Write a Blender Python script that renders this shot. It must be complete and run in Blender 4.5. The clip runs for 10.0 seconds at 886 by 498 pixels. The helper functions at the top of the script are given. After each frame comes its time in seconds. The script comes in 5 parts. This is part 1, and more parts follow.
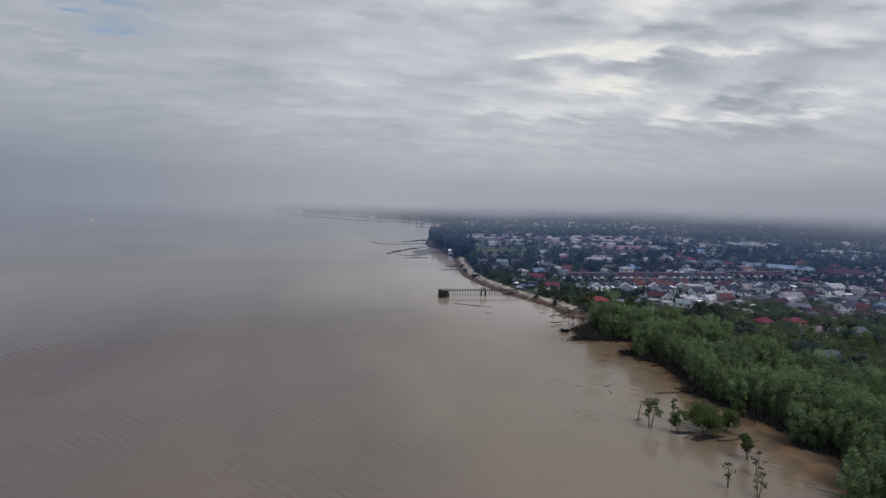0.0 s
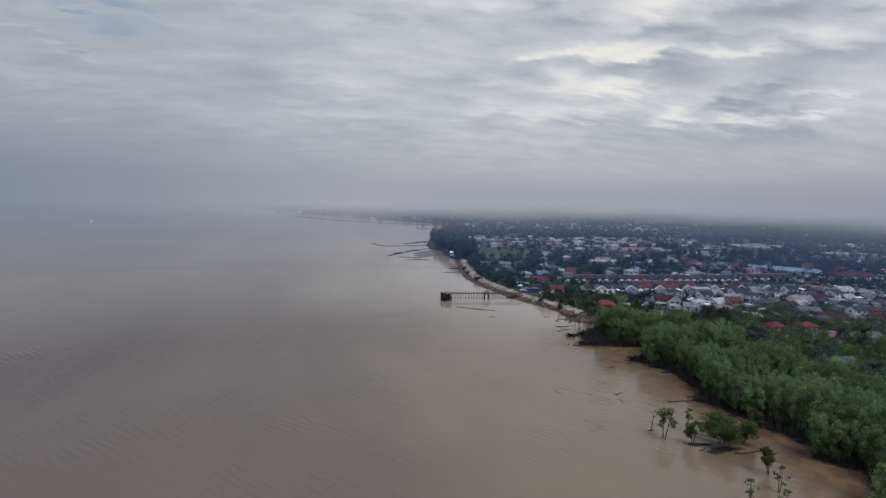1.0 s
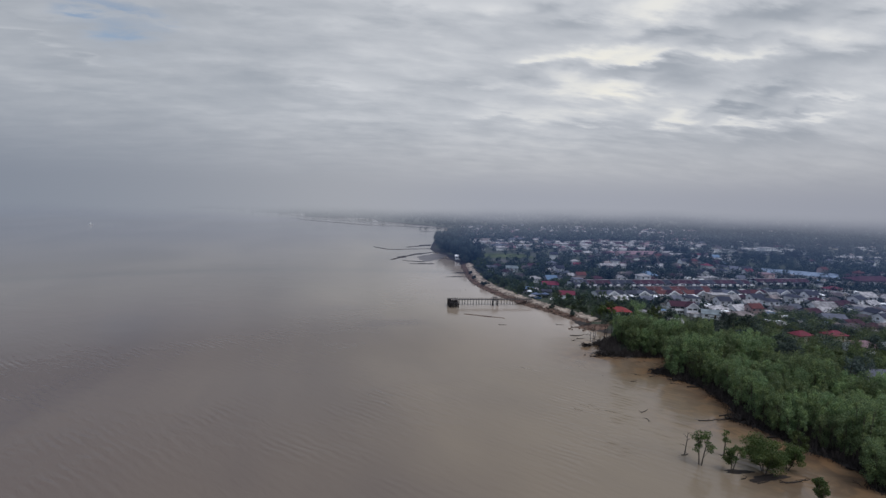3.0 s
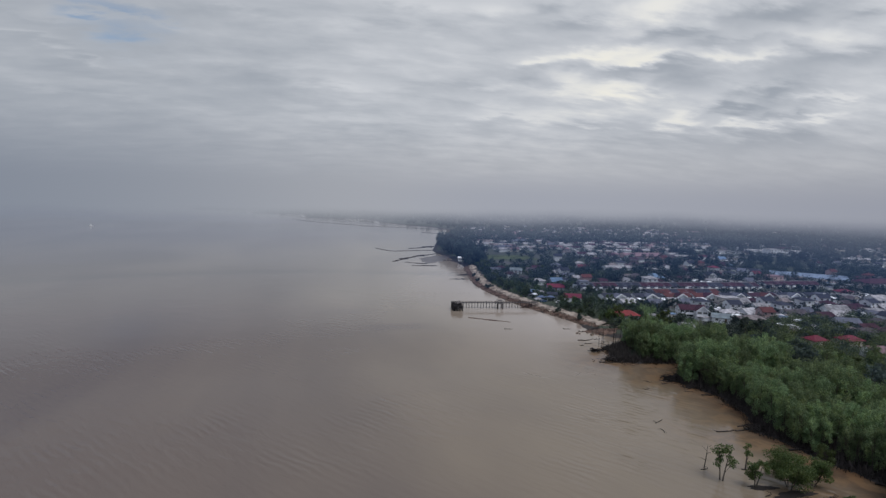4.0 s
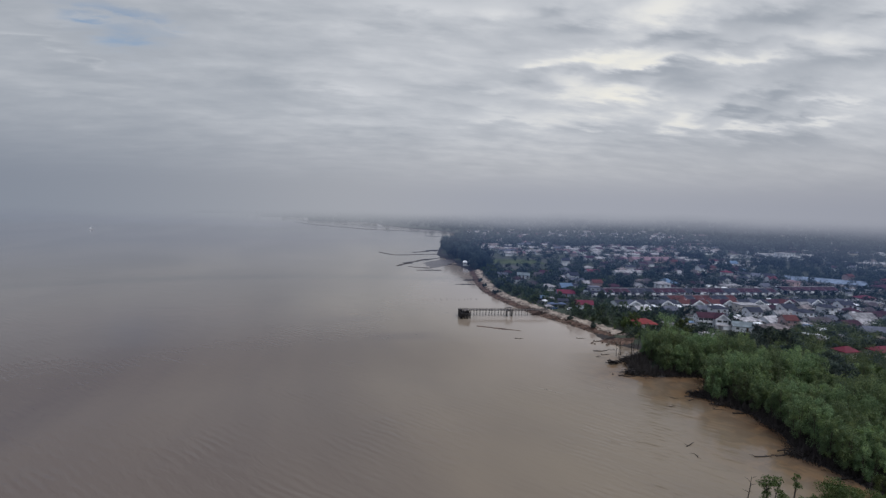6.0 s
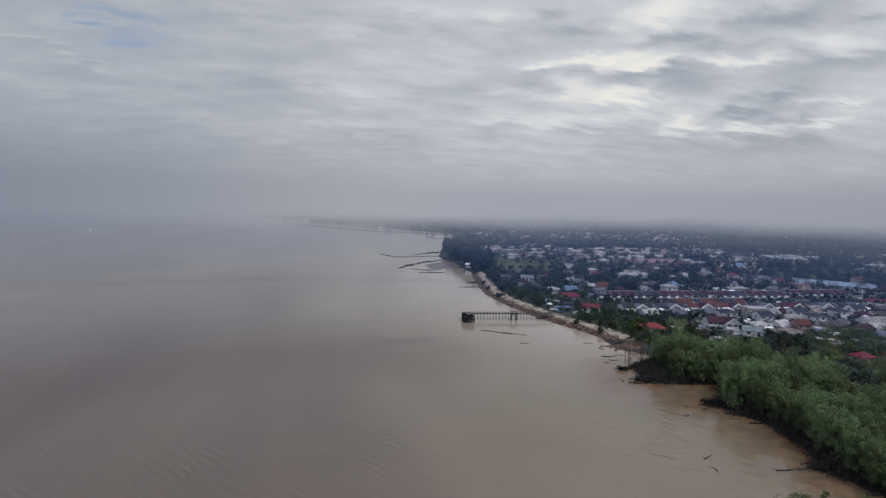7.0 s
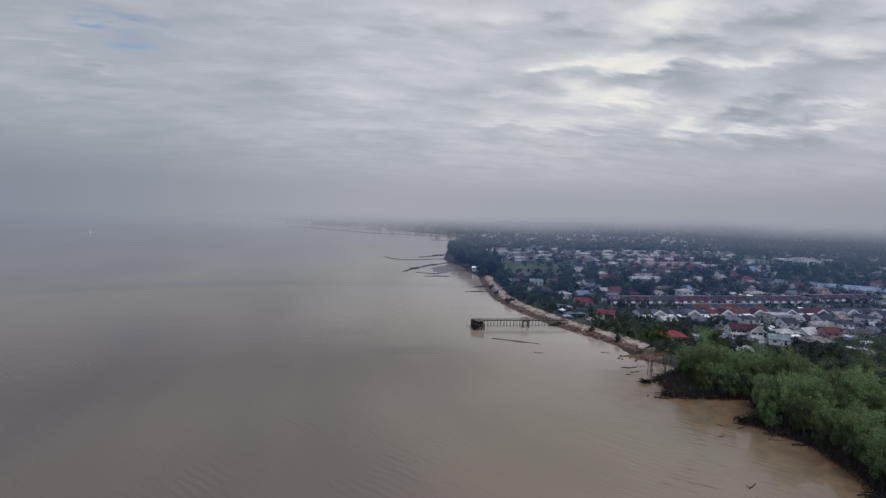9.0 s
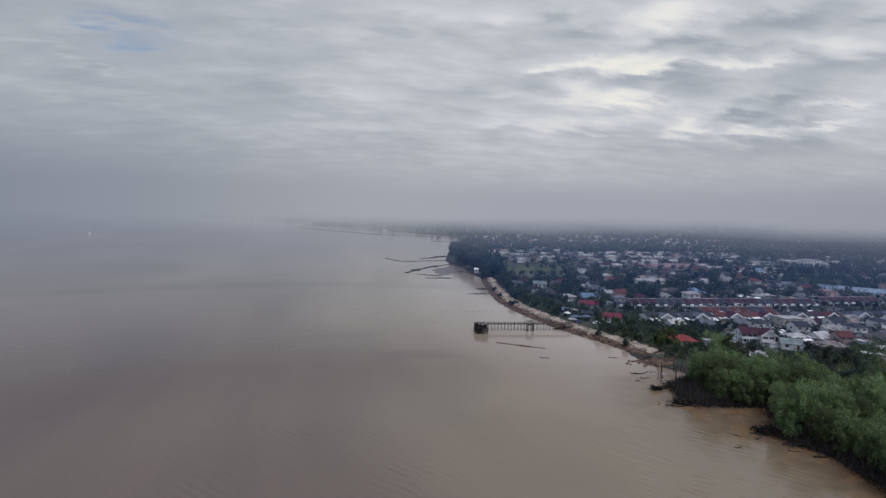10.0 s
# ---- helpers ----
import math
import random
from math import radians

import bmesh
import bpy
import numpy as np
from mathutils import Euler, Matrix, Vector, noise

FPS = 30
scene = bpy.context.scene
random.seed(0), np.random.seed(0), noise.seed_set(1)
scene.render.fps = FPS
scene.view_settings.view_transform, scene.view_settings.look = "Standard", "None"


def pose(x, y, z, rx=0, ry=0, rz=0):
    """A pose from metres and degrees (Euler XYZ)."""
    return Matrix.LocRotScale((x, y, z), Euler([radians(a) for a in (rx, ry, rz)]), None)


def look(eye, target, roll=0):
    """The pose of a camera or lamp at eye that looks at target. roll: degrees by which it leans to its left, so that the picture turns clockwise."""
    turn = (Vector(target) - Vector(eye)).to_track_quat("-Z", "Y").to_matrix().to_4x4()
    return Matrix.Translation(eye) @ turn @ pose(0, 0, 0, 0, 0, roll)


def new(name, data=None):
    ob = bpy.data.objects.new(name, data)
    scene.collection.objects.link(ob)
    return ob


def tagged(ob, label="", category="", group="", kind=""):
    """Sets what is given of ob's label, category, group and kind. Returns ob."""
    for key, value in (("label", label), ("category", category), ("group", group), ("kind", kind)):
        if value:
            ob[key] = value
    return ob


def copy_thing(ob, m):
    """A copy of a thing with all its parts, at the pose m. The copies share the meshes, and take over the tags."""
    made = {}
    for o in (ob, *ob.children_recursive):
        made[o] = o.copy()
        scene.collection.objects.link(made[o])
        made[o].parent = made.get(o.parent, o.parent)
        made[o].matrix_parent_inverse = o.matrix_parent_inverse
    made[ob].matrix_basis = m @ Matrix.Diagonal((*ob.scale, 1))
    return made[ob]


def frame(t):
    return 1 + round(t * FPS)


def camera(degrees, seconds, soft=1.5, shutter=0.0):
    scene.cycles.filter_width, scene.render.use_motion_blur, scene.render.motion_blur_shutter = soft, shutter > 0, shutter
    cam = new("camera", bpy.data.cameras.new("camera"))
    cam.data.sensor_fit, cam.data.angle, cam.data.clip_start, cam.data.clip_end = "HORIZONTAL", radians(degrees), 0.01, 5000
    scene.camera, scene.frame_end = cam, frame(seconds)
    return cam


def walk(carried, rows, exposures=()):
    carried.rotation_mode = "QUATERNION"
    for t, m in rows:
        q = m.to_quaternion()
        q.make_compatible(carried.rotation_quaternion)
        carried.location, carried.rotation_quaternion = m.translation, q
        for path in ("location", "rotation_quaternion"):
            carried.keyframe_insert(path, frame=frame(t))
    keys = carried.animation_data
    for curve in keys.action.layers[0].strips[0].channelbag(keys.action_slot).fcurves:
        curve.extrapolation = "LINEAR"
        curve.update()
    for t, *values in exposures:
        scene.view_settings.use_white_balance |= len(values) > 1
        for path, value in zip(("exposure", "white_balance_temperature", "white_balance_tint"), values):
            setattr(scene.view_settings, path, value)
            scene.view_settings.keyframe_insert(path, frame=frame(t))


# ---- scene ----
cam = camera(80.0, 10.0, 1.4)
PATH = [
    (0, (0.531, -2.705, 65.395), (0.915, -0.754, 65.182), 1.72),
    (0.5, (0.517, 0.454, 65.351), (0.901, 2.406, 65.142), 1.72),
    (1, (0.522, 3.659, 65.278), (0.904, 5.612, 65.070), 1.72),
    (1.5, (0.491, 6.974, 65.178), (0.872, 8.927, 64.973), 1.72),
    (2, (0.367, 10.430, 65.061), (0.746, 12.384, 64.859), 1.72),
    (2.5, (0.248, 13.734, 64.896), (0.625, 15.688, 64.696), 1.72),
    (4, (0.088, 23.701, 64.649), (0.457, 25.657, 64.455), 1.72),
    (4.5, (-0.007, 27.057, 64.573), (0.360, 29.013, 64.381), 1.72),
    (5, (-0.011, 30.271, 64.488), (0.354, 32.229, 64.299), 1.72),
    (5.5, (0.101, 33.548, 64.476), (0.463, 35.506, 64.290), 1.72),
    (7, (-0.011, 43.331, 64.147), (0.345, 45.291, 63.970), 1.72),
    (7.5, (-0.103, 46.649, 64.099), (0.251, 48.610, 63.924), 1.72),
    (8, (-0.325, 50.046, 64.049), (0.027, 52.007, 63.875), 1.72),
    (8.5, (-0.524, 53.490, 63.909), (-0.175, 55.452, 63.737), 1.72),
    (9, (-0.571, 56.927, 63.761), (-0.225, 58.889, 63.591), 1.72),
    (9.5, (-0.509, 60.171, 63.636), (-0.164, 62.134, 63.467), 1.72),
    (10, (-0.390, 63.426, 63.542), (-0.047, 65.390, 63.376), 1.72),
]
walk(cam, [(t, look(eye, target, roll)) for t, eye, target, roll in PATH], [(0.0, 0.0, 6450, 10), (10.0, 0.0, 6450, 10)])

# ---- world, sun, haze light ----
SUN_AZ, SUN_EL = 140.0, 62.0          # degrees clockwise from +y, and above the horizon


def direction(az, el):
    a, e = radians(az), radians(el)
    return Vector((math.sin(a) * math.cos(e), math.cos(a) * math.cos(e), math.sin(e)))


class Nodes:
    """Short hand for node trees."""

    def __init__(self, tree):
        self.tree = tree
        tree.nodes.clear()

    def add(self, kind, inputs=None, **props):
        n = self.tree.nodes.new(kind)
        for k, v in props.items():
            setattr(n, k, v)
        for k, v in (inputs or {}).items():
            if hasattr(v, "is_output"):
                self.tree.links.new(v, n.inputs[k])
            else:
                n.inputs[k].default_value = v
        return n

    def math(self, op, a, b=0.0, c=0.0, clamp=False):
        return self.add("ShaderNodeMath", {0: a, 1: b, 2: c}, operation=op, use_clamp=clamp).outputs[0]

    def vec(self, op, a, b=(0, 0, 0)):
        return self.add("ShaderNodeVectorMath", {0: a, 1: b}, operation=op)

    def noise(self, vector, scale, detail=4.0, rough=0.55, distort=0.0):
        return self.add("ShaderNodeTexNoise", {"Vector": vector, "Scale": scale, "Detail": detail,
                                               "Roughness": rough, "Distortion": distort}).outputs["Fac"]

    def remap(self, v, a, b, c=0.0, d=1.0, smooth=True):
        return self.add("ShaderNodeMapRange", {"Value": v, "From Min": a, "From Max": b, "To Min": c, "To Max": d},
                        interpolation_type="SMOOTHSTEP" if smooth else "LINEAR").outputs["Result"]

    def mix(self, f, a, b):
        n = self.add("ShaderNodeMix", {0: f}, data_type="RGBA")
        for i, v in ((6, a), (7, b)):
            if hasattr(v, "is_output"):
                self.tree.links.new(v, n.inputs[i])
            else:
                n.inputs[i].default_value = (*v, 1.0)
        return n.outputs[2]


world = bpy.data.worlds.new("sky")
scene.world = world
world.use_nodes = True
N = Nodes(world.node_tree)
coord = N.add("ShaderNodeTexCoord").outputs["Generated"]
way = N.vec("NORMALIZE", coord).outputs[0]
sep = N.add("ShaderNodeSeparateXYZ", {0: way})
up = N.math("MAXIMUM", sep.outputs[2], 0.0)
lift = N.math("ADD", up, 0.2)
plane = N.add("ShaderNodeCombineXYZ", {0: N.math("DIVIDE", sep.outputs[0], lift), 1: N.math("DIVIDE", sep.outputs[1], lift), 2: 0.0}).outputs[0]
sky = N.add("ShaderNodeTexSky", sky_type="NISHITA", sun_disc=False, sun_elevation=radians(SUN_EL), sun_rotation=radians(SUN_AZ))
sky_low = N.vec("SCALE", sky.outputs[0])
sky_low.inputs["Scale"].default_value = 0.10
big = N.noise(plane, 1.3, 5.0, 0.55, 0.5)
fine = N.noise(N.add("ShaderNodeMapping", {"Vector": plane, "Scale": (0.8, 1.7, 1.0), "Rotation": (0, 0, 0.2)}).outputs[0], 4.6, 5.0, 0.56, 0.15)
drift = N.noise(plane, 3.0, 4.0)
az = N.math("ADD", N.math("MULTIPLY", N.math("ARCTAN2", sep.outputs[0], sep.outputs[1]), 57.2958), N.remap(drift, 0.2, 0.8, -3.5, 3.5, False))
el = N.math("ADD", N.math("MULTIPLY", N.math("ARCSINE", sep.outputs[2]), 57.2958), N.remap(fine, 0.2, 0.8, -1.2, 1.2, False))


bearing = N.add("ShaderNodeCombineXYZ", {0: az, 1: el, 2: 0.0}).outputs[0]


def puff(a, e, wide, tall):
    """A soft patch of sky round an azimuth and an elevation, in degrees."""
    q = N.add("ShaderNodeVectorMath", {0: bearing, 1: (1 / wide, 1 / tall, 0), 2: (-a / wide, -e / tall, 0)}, operation="MULTIPLY_ADD").outputs[0]
    return N.math("POWER", 0.368, N.vec("DOT_PRODUCT", q, q).outputs["Value"])


tone = N.math("ADD", N.math("ADD", N.math("MULTIPLY", big, 0.26), N.math("MULTIPLY", fine, 0.25)), 0.235)
LIGHT_CLOUDS = [(33.1, 18.5, 3.4, 1.1, 0.2), (20.1, 14.1, 2.6, 0.5, 0.16), (24.9, 14.8, 3.9, 0.5, 0.16), (29.8, 14.0, 3.8, 0.5, 0.14), (27.8, 11.2, 3.4, 0.8, 0.16),
                (23.3, 12.4, 1.6, 1.0, 0.08), (33.5, 8.2, 1.7, 0.9, 0.15), (40.3, 7.7, 2.1, 0.4, 0.15), (44.8, 7.9, 1.3, 0.4, 0.15), (45.8, 9.7, 1.8, 0.3, 0.1),
                (38.7, 13.9, 3.1, 0.4, 0.11), (44.6, 15.0, 4.7, 0.5, 0.07), (14.9, 19.0, 1.7, 0.9, 0.08), (15.9, 8.8, 4.0, 0.4, 0.06), (0.3, 11.4, 3.9, 0.5, 0.07),
                (6.0, 19.3, 6.7, 0.8, 0.08), (-0.9, 17.3, 2.3, 0.9, 0.05), (-10.7, 17.5, 4.2, 0.6, 0.06), (-27.2, 12.2, 2.6, 0.3, 0.09), (-23.5, 11.0, 2.5, 0.3, 0.08)]
DARK_CLOUDS = [(41.8, 16.9, 3.5, 0.8, -0.18), (47.8, 15.6, 2.0, 0.7, -0.11), (32.8, 15.8, 4.5, 0.5, -0.15), (36.7, 14.9, 3.2, 0.4, -0.1), (24.4, 17.2, 2.8, 0.6, -0.12),
               (21.0, 18.8, 1.8, 0.5, -0.1), (30.9, 13.0, 5.0, 0.6, -0.13), (34.3, 11.8, 3.9, 1.0, -0.1), (46.4, 12.7, 4.3, 0.8, -0.12), (41.9, 10.2, 2.8, 0.6, -0.14),
               (38.8, 9.0, 2.9, 0.5, -0.18), (43.3, 8.2, 1.9, 0.4, -0.1), (42.2, 6.0, 4.5, 0.8, -0.1), (14.6, 11.4, 4.5, 0.5, -0.06), (25.5, 7.7, 3.9, 0.4, -0.07),
               (3.4, 5.2, 3.5, 2.2, -0.05), (-9.7, 10.5, 4.6, 1.5, -0.06), (-25.6, 13.6, 2.7, 0.4, -0.06), (-25.0, 7.7, 4.5, 0.6, -0.04), (6.7, 16.6, 5.4, 0.6, -0.04)]
for a, e, wide, tall, amount in (*LIGHT_CLOUDS, *DARK_CLOUDS):
    tone = N.math("MULTIPLY_ADD", puff(a, e, wide, tall), amount, tone)
tone = N.math("MULTIPLY_ADD", N.math("SUBTRACT", tone, 0.49), N.remap(az, -30.0, 25.0, 0.7, 1.0), N.remap(az, -30.0, 15.0, 0.395, 0.51))
cloud = N.mix(N.remap(tone, 0.30, 0.72), (0.33, 0.362, 0.41), (0.71, 0.725, 0.755))
warm = N.math("MULTIPLY", N.remap(tone, 0.50, 0.74), puff(30.0, 12.5, 18.0, 8.0))
cloud = N.mix(warm, cloud, (0.86, 0.835, 0.745))
west = N.remap(sep.outputs[0], -0.65, 0.35)
haze_tint = N.mix(west, (0.218, 0.247, 0.302), (0.408, 0.418, 0.448))
blue = N.math("MAXIMUM", puff(-19.4, 13.8, 2.8, 1.1), N.math("MAXIMUM", puff(-20.6, 15.7, 3.6, 0.35), puff(-22.8, 14.9, 1.8, 0.35)))
cloud = N.mix(N.math("MULTIPLY", blue, N.remap(fine, 0.30, 0.66, 0.05, 0.75)), cloud, sky_low.outputs[0])
haze_tint = N.mix(N.remap(sep.outputs[0], 0.4, 0.85), haze_tint, (0.362, 0.370, 0.402))
veil = N.remap(up, -0.01, 0.165, 1.0, 0.0)
colour = N.mix(veil, cloud, haze_tint)
bright = N.remap(N.vec("DOT_PRODUCT", way, tuple(direction(SUN_AZ, SUN_EL))).outputs["Value"], 0.5, 1.0, 1.0, 1.75)
zenith = N.vec("MULTIPLY", colour, (0.93, 0.985, 1.16)).outputs[0]
colour = N.mix(N.remap(up, 0.42, 0.75), colour, zenith)
colour = N.vec("SCALE", colour)
N.tree.links.new(bright, colour.inputs["Scale"])
colour = colour.outputs[0]
back = N.add("ShaderNodeBackground", {"Color": colour, "Strength": 1.0})
N.add("ShaderNodeOutputWorld", {"Surface": back.outputs[0]})

sun = new("sun", bpy.data.lights.new("sun", "SUN"))
sun.data.energy, sun.data.angle, sun.data.color = 1.4, radians(22), (1.0, 0.97, 0.92)
sun.matrix_world = look(tuple(direction(SUN_AZ, SUN_EL) * 100), (0, 0, 0))


# ---- materials ----
def material(name, base, rough=0.8, metal=0.0, spread=0.15, grain=1.5, stain=0.15, second=None, bump=0.0, island=False):
    """A surface with a fine grain, broad stains and a small change from object to object."""
    m = bpy.data.materials.new(name)
    m.use_nodes = True
    n = Nodes(m.node_tree)
    p = n.add("ShaderNodeTexCoord").outputs["Object"]
    dark = tuple(c * (1 - stain * 2) for c in base)
    light = second or tuple(min(1.0, c * (1 + stain)) for c in base)
    broad = n.noise(p, grain * 0.22, 4.0)
    close = n.noise(p, grain * 3.0, 5.0)
    col = n.mix(n.remap(broad, 0.3, 0.7), dark, light)
    col = n.mix(n.math("MULTIPLY", n.remap(close, 0.35, 0.7), 0.5), col, base)
    rnd = n.add("ShaderNodeNewGeometry").outputs["Random Per Island"] if island else n.add("ShaderNodeObjectInfo").outputs["Random"]
    hsv = n.add("ShaderNodeHueSaturation", {"Color": col, "Value": n.remap(rnd, 0.0, 1.0, 1 - spread, 1 + spread, False)})
    bs = n.add("ShaderNodeBsdfPrincipled", {"Base Color": hsv.outputs[0], "Roughness": rough, "Metallic": metal, "Specular IOR Level": 0.5 if rough < 0.45 else 0.22})
    if bump:
        b = n.add("ShaderNodeBump", {"Height": close, "Strength": bump, "Distance": 0.1})
        m.node_tree.links.new(b.outputs[0], bs.inputs["Normal"])
    n.add("ShaderNodeOutputMaterial", {"Surface": bs.outputs[0]})
    return m


def leaf_material(name, dark, light, tip):
    m = bpy.data.materials.new(name)
    m.use_nodes = True
    n = Nodes(m.node_tree)
    isl = n.add("ShaderNodeNewGeometry").outputs["Random Per Island"]
    rnd = n.add("ShaderNodeObjectInfo").outputs["Random"]
    p = n.add("ShaderNodeTexCoord").outputs["Object"]
    col = n.mix(n.remap(isl, 0.0, 1.0), dark, light)
    col = n.mix(n.math("MULTIPLY", n.remap(n.noise(p, 0.35, 3.0), 0.45, 0.7), 0.7), col, tip)
    hsv = n.add("ShaderNodeHueSaturation", {"Color": col, "Hue": n.remap(rnd, 0.0, 1.0, 0.485, 0.515, False),
                                            "Value": n.remap(rnd, 0.0, 1.0, 0.62, 1.32, False)})
    a = n.add("ShaderNodeBsdfPrincipled", {"Base Color": hsv.outputs[0], "Roughness": 0.6, "Specular IOR Level": 0.3})
    b = n.add("ShaderNodeBsdfTranslucent", {"Color": hsv.outputs[0]})
    mx = n.add("ShaderNodeMixShader", {0: 0.4, 1: a.outputs[0], 2: b.outputs[0]})
    n.add("ShaderNodeOutputMaterial", {"Surface": mx.outputs[0]})
    return m


MANGROVE = leaf_material("mangrove_leaf", (0.088, 0.138, 0.072), (0.178, 0.252, 0.115), (0.285, 0.35, 0.132))
# broad leaves and needles lean blue: part of the distance haze is painted in
BROAD = leaf_material("broad_leaf", (0.036, 0.054, 0.056), (0.064, 0.092, 0.082), (0.10, 0.132, 0.092))
FRESH = leaf_material("fresh_leaf", (0.045, 0.07, 0.024), (0.085, 0.115, 0.036), (0.14, 0.165, 0.05))
MEDIUM = leaf_material("shore_leaf", (0.046, 0.07, 0.048), (0.088, 0.122, 0.074), (0.14, 0.175, 0.088))
NEEDLE = leaf_material("casuarina_needle", (0.045, 0.068, 0.068), (0.07, 0.10, 0.09), (0.095, 0.128, 0.10))
BARK = material("bark", (0.10, 0.085, 0.07), 0.95, spread=0.3)
STEM = material("mangrove_stem", (0.05, 0.044, 0.042), 0.9, spread=0.3, island=True)
DEADWOOD = material("wet_driftwood", (0.022, 0.018, 0.017), 0.8, spread=0.4)
TIMBER = material("weathered_timber", (0.095, 0.083, 0.078), 0.85, spread=0.25)
DARK_TIMBER = material("dark_wet_timber", (0.018, 0.016, 0.018), 0.75, spread=0.3)
# whites, greys and charcoals below also carry a little painted blue haze
WHITE = material("white_render", (0.80, 0.82, 0.86), 0.7, stain=0.08, spread=0.1)
CREAM = material("cream_render", (0.55, 0.51, 0.46), 0.75, stain=0.1)
PINK = material("pink_render", (0.50, 0.37, 0.36), 0.75, stain=0.1)
GREY_WALL = material("grey_concrete", (0.32, 0.34, 0.39), 0.85, stain=0.15)
RED = material("red_metal_roof", (0.135, 0.016, 0.034), 0.55, stain=0.12)
MAROON = material("maroon_tile_roof", (0.05, 0.017, 0.028), 0.8, stain=0.2)
ORANGE = material("orange_tile_roof", (0.098, 0.034, 0.031), 0.85, stain=0.2)
CHARCOAL = material("charcoal_tile_roof", (0.032, 0.035, 0.052), 0.8, stain=0.2)
BROWN = material("brown_tile_roof", (0.078, 0.066, 0.076), 0.85, stain=0.2)
GREY_ROOF = material("grey_sheet_roof", (0.10, 0.108, 0.145), 0.6, stain=0.15)
PALE_ROOF = material("pale_sheet_roof", (0.30, 0.29, 0.31), 0.6, stain=0.3, second=(0.46, 0.45, 0.47), grain=2.0, spread=0.35)
BLUE = material("blue_sheet_roof", (0.12, 0.19, 0.30), 0.5, stain=0.15)
PINK_ROOF = material("pink_sheet_roof", (0.205, 0.128, 0.15), 0.6, stain=0.15)
FRAME = material("painted_frame", (0.55, 0.55, 0.55), 0.5)
GLASS = material("dark_window_glass", (0.03, 0.035, 0.04), 0.12, stain=0.1)
DOOR = material("brown_door", (0.14, 0.08, 0.05), 0.6)
ROCK = material("revetment_rock", (0.13, 0.10, 0.08), 0.9, spread=0.4, bump=0.5, island=True)
TRACK = material("sandy_track", (0.25, 0.20, 0.165), 0.95, second=(0.40, 0.335, 0.28), grain=1.3, stain=0.36, bump=0.5)
SLOPE = material("earth_slope", (0.085, 0.05, 0.04), 0.95, second=(0.17, 0.112, 0.086), grain=1.6, stain=0.3, bump=0.6)
RUST_ROOF = material("rusty_sheet_roof", (0.16, 0.135, 0.142), 0.8, stain=0.3, second=(0.26, 0.225, 0.225), grain=2.0, spread=0.3)
MUD = material("wet_mud", (0.026, 0.021, 0.019), 0.85, grain=0.6, stain=0.2, bump=0.4)
FLAT = material("wet_mud_flat", (0.10, 0.082, 0.078), 0.4, grain=0.25, stain=0.25, bump=0.2)
FADED_BLUE = material("faded_blue_roof", (0.165, 0.215, 0.30), 0.6, stain=0.25, grain=0.8)
VERMILION = material("vermilion_sheet_roof", (0.19, 0.03, 0.032), 0.6, stain=0.15)
TEAL_ROOF = material("faded_teal_roof", (0.17, 0.205, 0.225), 0.65, stain=0.2)
GRASS = material("rough_grass", (0.062, 0.088, 0.036), 0.95, second=(0.085, 0.10, 0.045), grain=0.4, stain=0.3)
HULL = material("white_hull_paint", (0.8, 0.8, 0.8), 0.4)


def ground_material():
    m = bpy.data.materials.new("land")
    m.use_nodes = True
    n = Nodes(m.node_tree)
    p = n.add("ShaderNodeTexCoord").outputs["Object"]
    a = n.noise(p, 0.035, 5.0)
    b = n.noise(p, 0.4, 5.0)
    green = n.mix(n.remap(b, 0.3, 0.7), (0.022, 0.032, 0.02), (0.045, 0.056, 0.034))
    col = n.mix(n.remap(a, 0.50, 0.68), green, (0.07, 0.067, 0.068))
    z = n.add("ShaderNodeSeparateXYZ", {0: p}).outputs[2]
    col = n.mix(n.remap(z, 0.5, 1.3), (0.020, 0.016, 0.015), col)
    bs = n.add("ShaderNodeBsdfPrincipled", {"Base Color": col, "Roughness": 0.9})
    n.add("ShaderNodeOutputMaterial", {"Surface": bs.outputs[0]})
    return m


